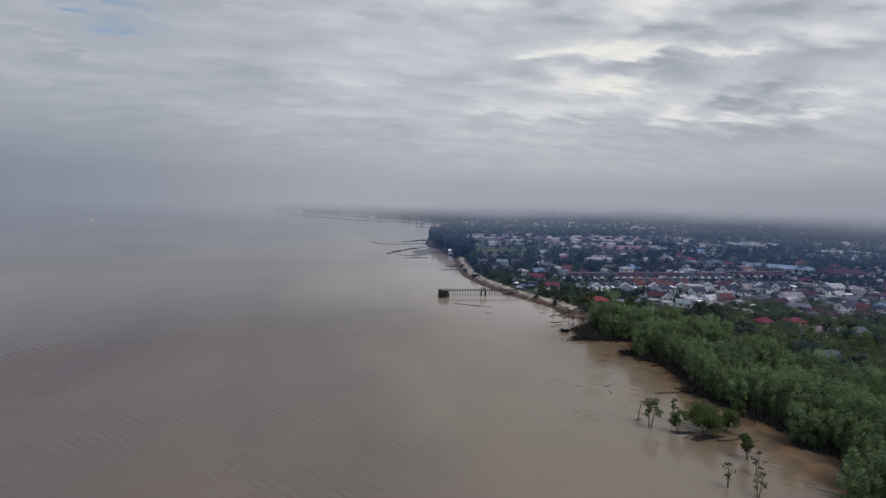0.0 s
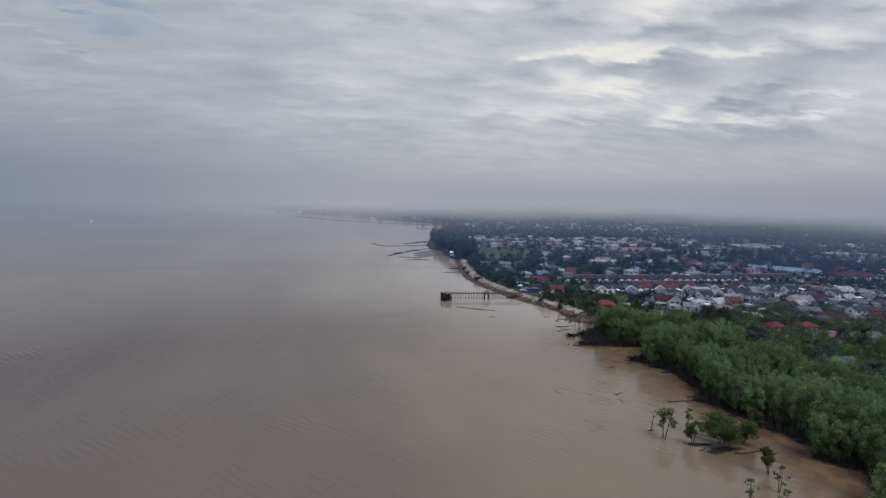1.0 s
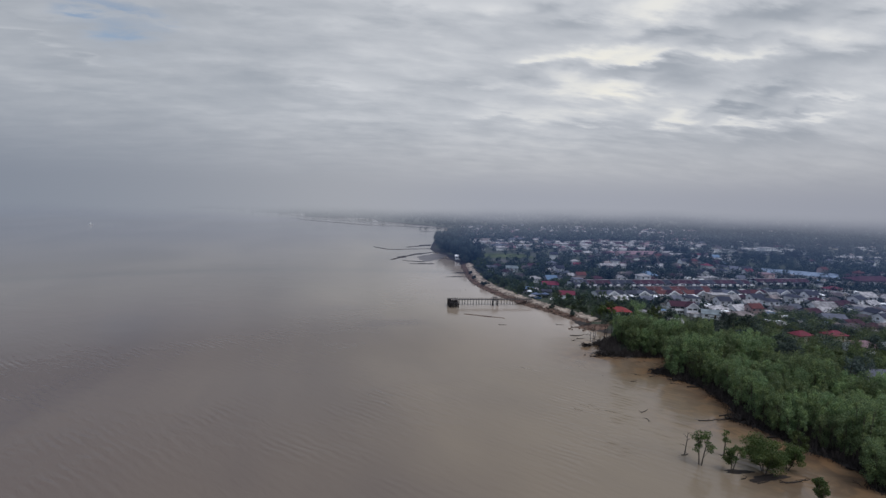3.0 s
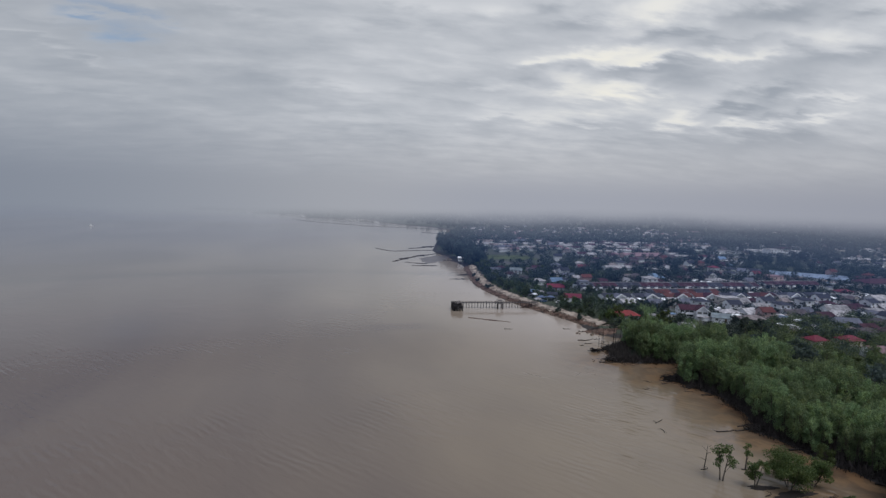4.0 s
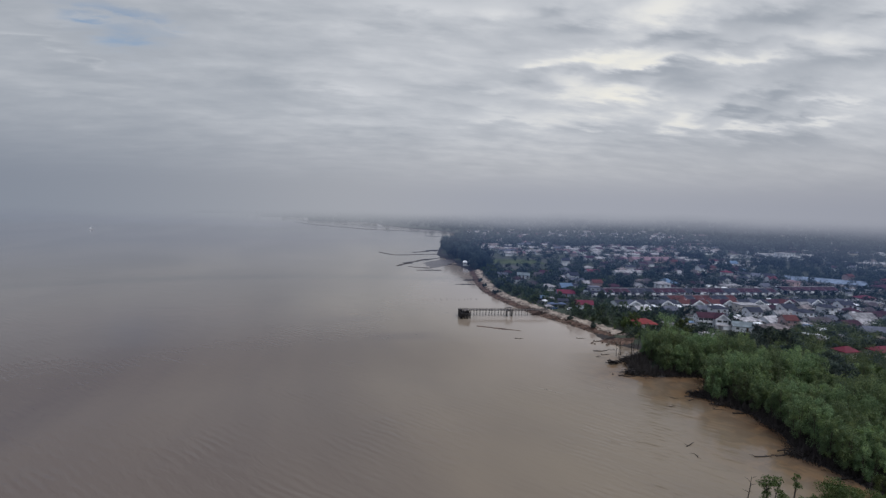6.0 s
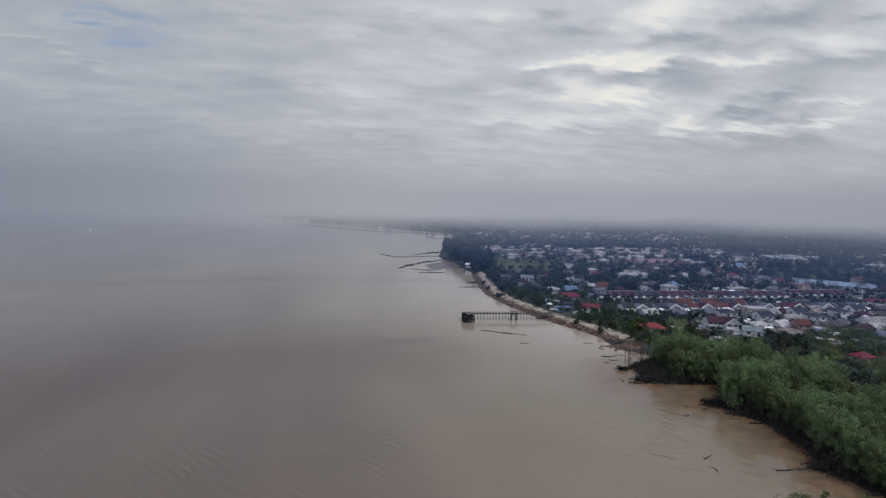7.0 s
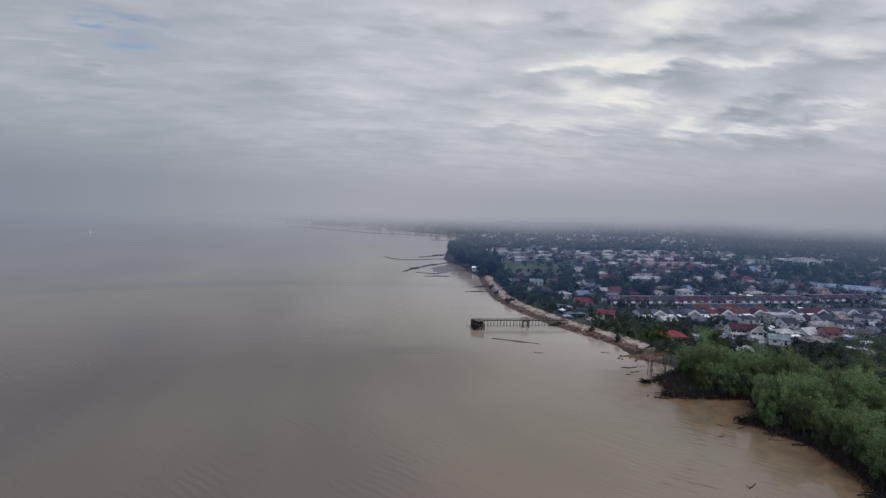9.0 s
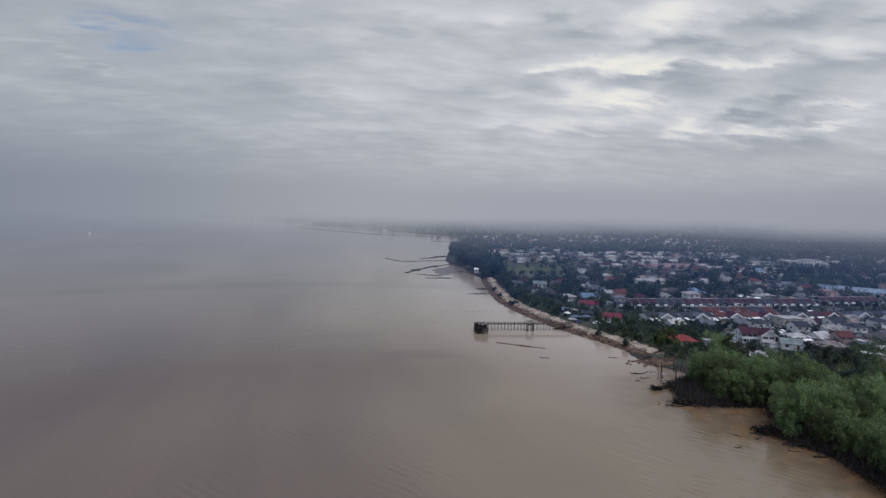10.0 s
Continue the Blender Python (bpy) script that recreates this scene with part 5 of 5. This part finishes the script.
# tall feathery trees standing above the far woods
for k in range(64):
    y = rng.uniform(900, 1450)
    x = rng.uniform(0.66, 1.28) * y
    copy_thing(CASUARINAS[k % 3], pose(x, y, 1.6, 0, 0, rng.uniform(0, 360)) @ Matrix.Diagonal((1.0, 1.0, rng.uniform(1.3, 1.9), 1.0)))


# big broad crowns standing in groups behind the terraces
rng = np.random.default_rng(46)
for cx, cy, wide, deep, count in ((412, 602, 22, 14, 12), (448, 530, 34, 9, 16), (556, 560, 40, 14, 18), (380, 526, 30, 10, 14), (320, 480, 40, 10, 12), (250, 440, 40, 8, 8), (620, 620, 40, 20, 16)):
    for _ in range(count):
        x, y = cx + rng.normal(0, wide * 0.6), cy + rng.normal(0, deep * 0.6)
        if open_ground(x, y, 4):
            plant(BROADS, int(rng.choice([0, 2, 4])), x, y, rng.uniform(0, 360))


def far_woods():
    rg = np.random.default_rng(55)
    for name, text, n, y0, y1, power, reach, size, per, leaf, mat, room in (
            ("garden_greenery", "small dark trees and shrubs filling the gardens", 2400, 232, 420, 1.0, (0.5, 1.28), (1.3, 2.5), 30, 0.42, BROAD, 0.8),
            ("inland_grove", "dense dark grove behind the mangroves", 170, 120, 262, 1.0, (0.82, 1.45), (1.8, 3.4), 110, 0.30, BROAD, 3.4),
            ("light_grove", "lighter green trees mixed into the inland grove", 560, 118, 268, 1.0, (0.8, 1.3), (1.8, 3.4), 120, 0.26, MANGROVE, 3.2),
            ("shore_scrub", "low dark scrub behind the embankment", 800, 262, 520, 1.0, (0.24, 0.56), (0.9, 2.2), 60, 0.28, MEDIUM, 0.5),
            ("shore_shrubs", "low yellow-green shrubs behind the embankment", 330, 262, 520, 1.0, (0.24, 0.6), (0.8, 1.9), 60, 0.26, FRESH, 0.5),
            ("town_trees", "dark green trees crowding between the houses", 2000, 400, 960, 1.3, (0.1, 1.28), (2.6, 4.8), 84, 0.56, BROAD, 1.0),
            ("far_woodland", "dark green woodland spreading inland into the mist", 4300, 760, 2000, 1.5, (-0.4, 1.45), (3.6, 5.8), 22, 2.1, NEEDLE, 1.0)):
        cs, rs, k = [], [], 0
        while k < n:
            y = y0 + (y1 - y0) * rg.uniform() ** power
            x = rg.uniform(*reach) * y
            if float(coast_distance(np.array(x), np.array(y))) < 11 or inside_poly(x, y, BELT) or (y < 1100 and not open_ground(x, y, room)) or sightline(x, y) or (160 < x < 380 and 354 < y < 371):
                continue
            k += 1
            s = rg.uniform(*size)
            for _ in range(2):
                cs.append((x + rg.normal(0, 1.6), y + rg.normal(0, 1.6), 1.6 + s * rg.uniform(0.5, 1.7)))
                rs.append(s * rg.uniform(0.6, 1.05))
        ob = new(name, leaf_mesh(name, leaves(rg, cs, rs, per, leaf, 0.95), mat))
        tagged(ob, text, "woodland", kind="stuff")


far_woods()


# ---- trees and debris standing in the water ----
LONE = tree("lone_mangrove", "lone small mangrove tree standing in the brown water", 601, 8.8, 3.5, FRESH, 16, 120, 0.19, 2, 0.42, 0.6)
plant([LONE], 0, 88.4, 128.4, 20, 0)
THIN = tree("thin_mangrove", "thin young mangrove standing in shallow water", 602, 7.4, 2.1, FRESH, 8, 40, 0.22, 1, 0.5, 0.7)
plant([THIN], 0, 98.3, 132.3, 0, 0)
BUSH = tree("mangrove_bush", "spreading bright-green mangrove bush on a mud patch", 603, 7.6, 6.4, FRESH, 40, 330, 0.19, 4, 0.25, 0.55)
plant([BUSH], 0, 102.1, 122.9, 0, 0.1)
SIDE = tree("mangrove_bush", "low bright-green mangrove bush beside a larger one", 606, 6.2, 4.3, FRESH, 22, 220, 0.19, 3, 0.25, 0.7)
plant([SIDE], 0, 108.7, 123.5, 0, 0.1)
SMALL = tree("young_mangrove", "small rounded bright-green mangrove in shallow water", 604, 7.2, 2.8, FRESH, 14, 170, 0.19, 2, 0.3, 0.9, "young mangroves in the shallows")
for x, y, a in ((117.5, 127.6, 0), (103.3, 108, 70), (94.5, 124.9, 140)):
    plant([SMALL], 0, x, y, a, 0)
SPRIG = tree("sparse_mangrove", "sparse half-bare mangrove sapling in the shallows", 605, 6.4, 2.3, FRESH, 8, 24, 0.24, 2, 0.3, 0.6, "saplings in the shallows")
for x, y, a in ((88.4, 97.2, 0), (92.5, 92.5, 100), (99.2, 100.6, 200)):
    plant([SPRIG], 0, x, y, a, 0)


def bare_tree(seed, height, label):
    """A dead stem with a few leafless limbs."""
    rg = np.random.default_rng(seed)
    th = thing("bare_tree", label, "dead tree", "dead wood on the shore")
    tip = Vector((rg.normal(0, 0.5), rg.normal(0, 0.5), height))
    part("trunk", Shape().tube([(0, 0, -0.6), tuple(tip * 0.5 + Vector((0.15, 0, 0))), tuple(tip)], [0.14, 0.09, 0.03], 6), DEADWOOD, th)
    for k in range(6):
        a, u = rg.uniform(0, math.tau), rg.uniform(0.3, 0.9)
        s = tip * u
        e = s + Vector((math.cos(a), math.sin(a), rg.uniform(0.3, 1.0))) * height * rg.uniform(0.15, 0.3)
        part("limb", Shape().tube([tuple(s), tuple(s.lerp(e, 0.5) + Vector((0, 0, 0.1))), tuple(e)], [0.06, 0.04, 0.015], 5), DEADWOOD, th)
    th.location = (0, 0, -300)
    return th


SNAG = bare_tree(701, 6.0, "leafless dead mangrove stem standing in mud")
for x, y, a in ((88.2, 134.2, 0), (122.2, 241.7, 150), (129.6, 249.8, 20), (117.6, 244.5, 60), (120.8, 248.4, 200), (125.0, 245.6, 310), (126.8, 250.2, 95), (114.6, 241.2, 250)):
    plant([SNAG], 0, x, y, a, 0)


def driftwood(seed, length, label):
    """A fallen trunk with broken limbs lying half awash."""
    rg = np.random.default_rng(seed)
    th = thing("driftwood", label, "driftwood", "dead wood on the shore")
    bend, r = rg.normal(0, 0.08) * length, 0.03 + 0.024 * length
    part("log", Shape().tube([(-length / 2, 0, 0.02), (-length / 6, bend, 0.08), (length / 6, bend * 0.6, 0.05), (length / 2, -bend, 0.0)], [r, r * 0.85, r * 0.65, r * 0.3], 7), DEADWOOD, th)
    for k in range(4):
        u = rg.uniform(-0.45, 0.45) * length
        e = Vector((u + rg.normal(0, 1.0), rg.normal(0, 1.0), rg.uniform(0.05, 0.5)))
        part("branch", Shape().tube([(u, bend * 0.6, 0.1), tuple(e * 0.6 + Vector((u * 0.4, 0, 0.1))), tuple(e)], [r * 0.4, r * 0.25, r * 0.1], 5), DEADWOOD, th)
    th.location = (0, 0, -300)
    return th


LOGS = [driftwood(710 + k, l, "dark wet driftwood log lying at the waterline") for k, l in enumerate((7.0, 4.5, 9.5, 2.8))]
DRIFT = [(104.5, 217.4, 20, 1), (107.5, 216.8, -10, 2), (111.5, 219.5, 35, 0), (114, 216.5, 5, 2), (101.2, 219.2, 50, 3), (107.4, 231.8, 10, 3), (107.9, 232.6, 75, 1), (114.4, 234.5, 10, 0), (116.8, 236.2, 30, 2), (111.2, 244, 5, 1), (106.6, 241.4, 15, 3), (113.0, 250.5, 8, 2), (119.0, 246.0, 60, 0),
         (119.5, 193.9, -10, 2), (115.5, 191.5, 25, 1), (110.2, 193.4, -40, 3), (123.2, 188.7, 40, 2), (119.1, 182.5, -20, 1), (125.6, 180, 10, 2), (105, 186.8, 0, 3),
         (93.4, 161.2, 30, 1)]
STRAYS = [(98.5, 119.0, 10, 1), (104.5, 118.2, -5, 1), (109.8, 118.6, 0, 3), (95.2, 121.4, 20, 3), (112.5, 116.5, 15, 1), (90.5, 155.2, 80, 3), (109.4, 152.6, 0, 0), (115.4, 152.8, 10, 0), (120.2, 151.5, -15, 2), (106.7, 118.3, 5, 0), (98.6, 132.3, 0, 3), (88.3, 133.9, 10, 3),
         (81.7, 272.6, -10, 1), (112.1, 270.7, -10, 1), (121.5, 266.6, 20, 0), (117.6, 264.7, 0, 1), (128.2, 172.1, 30, 2), (124.9, 164.7, 80, 0), (122.2, 141.1, 20, 2),
         (128.9, 120.2, -20, 2)]
for x, y, a, k in (*DRIFT, *STRAYS):
    plant(LOGS, k, x, y, a, max(0.0, float(land_height(x, y))))

# fishing stakes standing off the jetty
STAKE = thing("fishing_stake", "thin dark fishing stake standing in the water", "stake", "row of fishing stakes")
part("pole", Shape().tube([(0, 0, -1.5), (0.05, 0, 1.5)], [0.055, 0.04], 5), TIMBER, STAKE)
STAKE.location = (46, 367, 0)
rng = np.random.default_rng(77)
for k in range(1, 15):
    copy_thing(STAKE, pose(46 + 2.7 * k + rng.normal(0, 0.5), 368 + rng.normal(0, 0.8), 0, rng.normal(0, 5), rng.normal(0, 5), 0))
for k in range(4):
    copy_thing(STAKE, pose(42.5 + 1.1 * k, 341 + rng.normal(0, 0.8), -0.6, rng.normal(0, 5), rng.normal(0, 5), 0))


def sailing_boat():
    th = thing("sailing_boat", "small white sailing boat far out on the water", "boat", at=pose(-413, 992, 0, 0, 0, 30))
    hull = Shape()
    hull.hull([(-2.6, -0.6, -0.3), (2.4, -0.6, -0.3), (3.2, 0, -0.2), (2.4, 0.6, -0.3), (-2.6, 0.6, -0.3)],
              [(-3.0, -1.0, 0.9), (2.6, -1.0, 0.9), (4.2, 0, 1.1), (2.6, 1.0, 0.9), (-3.0, 1.0, 0.9)])
    part("hull", hull, HULL, th)
    part("cabin", Shape().box(-1.8, -0.7, 0.9, 1.2, 0.7, 1.8), HULL, th)
    part("mast", Shape().tube([(0.4, 0, 0.9), (0.4, 0, 5.2)], [0.12, 0.07], 6), HULL, th)
    sail = Shape()
    sail.hull([(0.3, -0.03, 1.4), (-2.2, -0.25, 1.4), (0.3, -0.03, 5.0)], [(0.3, 0.03, 1.4), (-2.2, -0.19, 1.4), (0.3, 0.03, 5.0)])
    part("sail", sail, HULL, th, "white triangular sail")


sailing_boat()


# ---- mud banks and spits ----
def spit(pts, width, height, mat, label, seed):
    """A thin uneven bar of mud along a line, tapering at its ends."""
    line = smooth_line(pts, max(1.0, width * 0.22))
    rg = np.random.default_rng(seed)
    line = line + np.cumsum(rg.normal(0, width * 0.03, line.shape), 0) * 0.5 + rg.normal(0, width * 0.05, line.shape)
    sh, k = Shape(), len(line)
    d = np.gradient(line, axis=0)
    nrm = np.stack([d[:, 1], -d[:, 0]], 1) / np.hypot(d[:, 0], d[:, 1])[:, None]
    for i, (p, q) in enumerate(zip(line, nrm)):
        w = width * (0.15 + 0.85 * math.sin(math.pi * (i + 0.5) / k) ** 0.6) * rg.uniform(0.5, 1.25) * (0.75 + 0.35 * math.sin(i * 0.5 + seed))
        for o, z in ((-0.5, -0.12), (-0.25, height * 0.7), (0, height), (0.25, height * 0.7), (0.5, -0.12)):
            sh.v.append((p[0] + q[0] * o * w, p[1] + q[1] * o * w, z + rg.normal(0, 0.1 * height)))
    for a in range(k - 1):
        for b in range(4):
            i = a * 5 + b
            sh.f.append((i, i + 1, i + 6, i + 5))
    single("mud_spit", sh, mat, label, "mud bank", "structure", True)


spit([(38.7, 675.8), (48.6, 654.8), (55.4, 642.6), (82.4, 652.1), (113.4, 661.5)], 7.7, 0.3, MUD, "thin dark mud spit running out from the wood", 1)
spit([(48.6, 544.1), (56.7, 561.6), (70.2, 584.6), (83.7, 599.4), (108, 623.7)], 12, 0.3, MUD, "curved dark mud spit below the wood", 2)
spit([(59.4, 540), (70.2, 531.9), (81, 527.9)], 8.2, 0.25, MUD, "narrow dark mud bar awash", 3)
spit([(63.5, 514.4), (75.6, 513.7), (89.1, 512.3)], 11.5, 0.25, MUD, "dark mud bar awash", 4)
spit([(83.7, 432.8), (91.8, 433.4), (101.2, 433.4)], 6.6, 0.2, MUD, "low dark mud bar near the embankment", 5)
spit([(93.2, 452.9), (99.9, 455), (106.7, 457.7)], 8.9, 0.2, MUD, "low dark mud bar near the embankment", 6)
spit([(67.0, 298.8), (76.4, 293.6), (88.2, 287.2)], 3.9, 0.2, SLOPE, "long thin line of brown drift and mud awash", 7)
spit([(140.4, 974.7), (162, 963.9), (190.4, 951.8)], 20.5, 0.3, MUD, "far dark mud spit", 8)
spit([(81, 675), (101.2, 691.2), (124.2, 715.5)], 18, 0.25, MUD, "dark tidal mud by the wood", 9)
spit([(102.6, 560.2), (113.4, 549.5), (124.2, 537.3)], 14, 0.4, MUD, "dark mud landing beside the white shed", 10)
spit([(215, 1044), (140, 1109), (52, 1136), (-1.5, 1198), (-77, 1285), (-130, 1400)], 16, 0.4, MUD, "dark mud bar along the far shore", 11)
spit([(196, 1120), (150, 1165), (60, 1250), (20, 1330), (-60, 1420), (-210, 1650)], 50, 0.3, FLAT, "pale wet flat behind the far mud bar", 12)
# two dark mud patches, widened to stand for the bushes' dark reflections too
mound("mud_patch", 101.0, 120.6, 6.2, 1.5, 0.2, 4, MUD, "dark mud patch and dark reflection round a mangrove bush", 1)
mound("mud_patch", 96.0, 124.2, 4.0, 1.2, 0.12, -8, MUD, "thin dark patch of mud and reflection in shallow water", 2)
mound("mud_bank", 133.0, 263.0, 14.0, 6.5, 1.7, 4, SLOPE, "reddish-brown heap of earth at the embankment's end", 3)
mound("mud_bank", 126.5, 267.5, 6.0, 2.6, 1.3, 25, DEADWOOD, "dark brown heap of drift and mud at the embankment's end", 14)
mound("sand_bank", 137.0, 269.5, 9.0, 3.6, 2.4, -20, TRACK, "pale sandy heap behind the embankment's end", 15)
mound("mud_bank", 112.0, 324.5, 5.5, 2.6, 1.9, 0, SLOPE, "brown earth ramp at the jetty's landfall", 16)
mound("mud_bank", 120.8, 233.4, 6.2, 3.0, 1.5, 18, DEADWOOD, "near-black tangle of roots and mud at the mangrove point", 17)
mound("mud_bank", 112.5, 219.0, 4.6, 1.5, 0.9, 6, DEADWOOD, "near-black root-bound mud at the mangrove point", 18)
mound("mud_bank", 97.0, 572.0, 46.0, 15.0, 0.14, 62, FLAT, "wet brown foreshore below the wood", 6)
mound("mud_patch", 123.0, 194.5, 5, 1.1, 0.5, 8, MUD, "dark mud bank with logs at the mangrove edge", 12)
mound("mud_patch", 124.5, 185.5, 4.0, 0.9, 0.4, -30, MUD, "dark mud bank with logs at the mangrove edge", 13)
FIELD = Shape()
FIELD.box(148, 556, 1.0, 206, 594, 1.66)
FIELD.box(164, 496, 1.0, 208, 515, 1.66)
single("grass_field", FIELD, GRASS, "open light-green grass field among trees", "grass", "structure")


# pale broken slabs washed up at the embankment's end
def broken_slab(seed, x, y, w, d, z, turn):
    rg = np.random.default_rng(seed)
    ring = [(w * 0.5 * math.cos(a) * rg.uniform(0.75, 1.15), d * 0.5 * math.sin(a) * rg.uniform(0.75, 1.15)) for a in np.linspace(0, math.tau, 7, endpoint=False)]
    sh = Shape()
    sh.hull([(a, b, 0.0) for a, b in ring], [(a * 0.92, b * 0.92, 0.35) for a, b in ring])
    ob = single("concrete_slab", sh, RUBBLE, "pale broken concrete slab lying in the mud", "rubble", group="slabs at the embankment's end")
    ob.matrix_basis = pose(x, y, z, rg.normal(0, 6), rg.normal(0, 6), turn)


RUBBLE = material("pale_concrete", (0.42, 0.38, 0.35), 0.9, stain=0.2, bump=0.3)
for k, (x, y, w, d, z) in enumerate(((121.6, 264.2, 2.8, 1.2, 0.1), (139.0, 258.0, 2.2, 1.2, 0.9), (142.5, 259.5, 2.6, 1.4, 1.0), (136.2, 256.6, 1.8, 1.0, 0.3), (145.0, 262.0, 2.4, 1.3, 1.2), (141.0, 264.8, 2.0, 1.2, 1.4), (129.8, 255.2, 1.6, 0.9, 0.1))):
    broken_slab(40 + k, x, y, w, d, z, 37 * k)


# ---- cars parked behind the embankment ----
BLUE_PAINT = material("blue_car_paint", (0.05, 0.11, 0.22), 0.3, stain=0.05)
WHITE_PAINT = material("white_car_paint", (0.75, 0.76, 0.78), 0.3, stain=0.05)
TYRE = material("tyre_rubber", (0.02, 0.02, 0.02), 0.9)


def parked_car(paint, label, x, y, turn):
    th = thing("car", label, "car", "cars behind the embankment", pose(x, y, float(land_height(x, y)), 0, 0, turn))
    side = [(-2.15, 0.35), (2.15, 0.35), (2.2, 0.75), (1.2, 0.95), (-1.9, 1.0), (-2.2, 0.8)]
    body = Shape()
    body.hull([(a, -0.85, b) for a, b in side], [(a, 0.85, b) for a, b in side])
    part("body", body, paint, th)
    top = Shape()
    top.hull([(-1.75, -0.8, 0.96), (1.15, -0.8, 0.92), (1.15, 0.8, 0.92), (-1.75, 0.8, 0.96)], [(-1.35, -0.62, 1.48), (0.35, -0.62, 1.48), (0.35, 0.62, 1.48), (-1.35, 0.62, 1.48)])
    part("windows", top, GLASS, th, "dark glazed cabin")
    part("roof", Shape().box(-1.4, -0.64, 1.48, 0.4, 0.64, 1.54), paint, th)
    wheel = Shape().tube([(0, -0.1, 0), (0, 0.1, 0)], [0.32, 0.32], 12).mesh("wheel", TYRE)
    for wx in (-1.35, 1.35):
        for wy in (-0.8, 0.8):
            part("wheel", wheel, None, th).location = (wx, wy, 0.32)


parked_car(BLUE_PAINT, "small blue car parked behind the embankment", 123.0, 331.8, 10)
parked_car(WHITE_PAINT, "white car parked behind the embankment", 131.8, 327.2, -15)
parked_car(WHITE_PAINT, "white car parked near the embankment crest", 122.3, 348.8, 30)


# ---- open canopies beside the jetty's landfall ----
def canopy_tent(cover, label, x, y, w, d, turn):
    th = thing("canopy_tent", label, "canopy", "canopies by the embankment", pose(x, y, 1.6, 0, 0, turn))
    for sx in (-1, 1):
        for sy in (-1, 1):
            part("pole", Shape().tube([(sx * w * 0.46, sy * d * 0.46, -0.5), (sx * w * 0.46, sy * d * 0.46, 2.3)], [0.06, 0.05], 6), FRAME, th)
    top = Shape()
    ring = [(-w / 2, -d / 2), (w / 2, -d / 2), (w / 2, d / 2), (-w / 2, d / 2)]
    top.hull([(a, b, 2.2) for a, b in ring], [(a, b, 2.45) for a, b in ring])
    top.hull([(a, b, 2.45) for a, b in ring], [(a * 0.12, b * 0.12, 3.3) for a, b in ring])
    part("canopy", top, cover, th)


BLUE_SHEET = material("blue_tarpaulin", (0.085, 0.115, 0.19), 0.6, stain=0.12)
canopy_tent(BLUE_SHEET, "blue tarpaulin canopy on thin poles by the embankment", 123.6, 336.5, 6.0, 4.5, 12)
canopy_tent(PALE_ROOF, "greyish white canopy on thin poles by the embankment", 118.6, 330.0, 4.2, 3.6, 5)
canopy_tent(WHITE, "small white canopy on thin poles behind the embankment", 122.4, 345.5, 3.0, 3.0, 20)
canopy_tent(BLUE_SHEET, "dusty blue canopy on thin poles behind the embankment", 129.5, 336.0, 5.0, 4.0, -10)
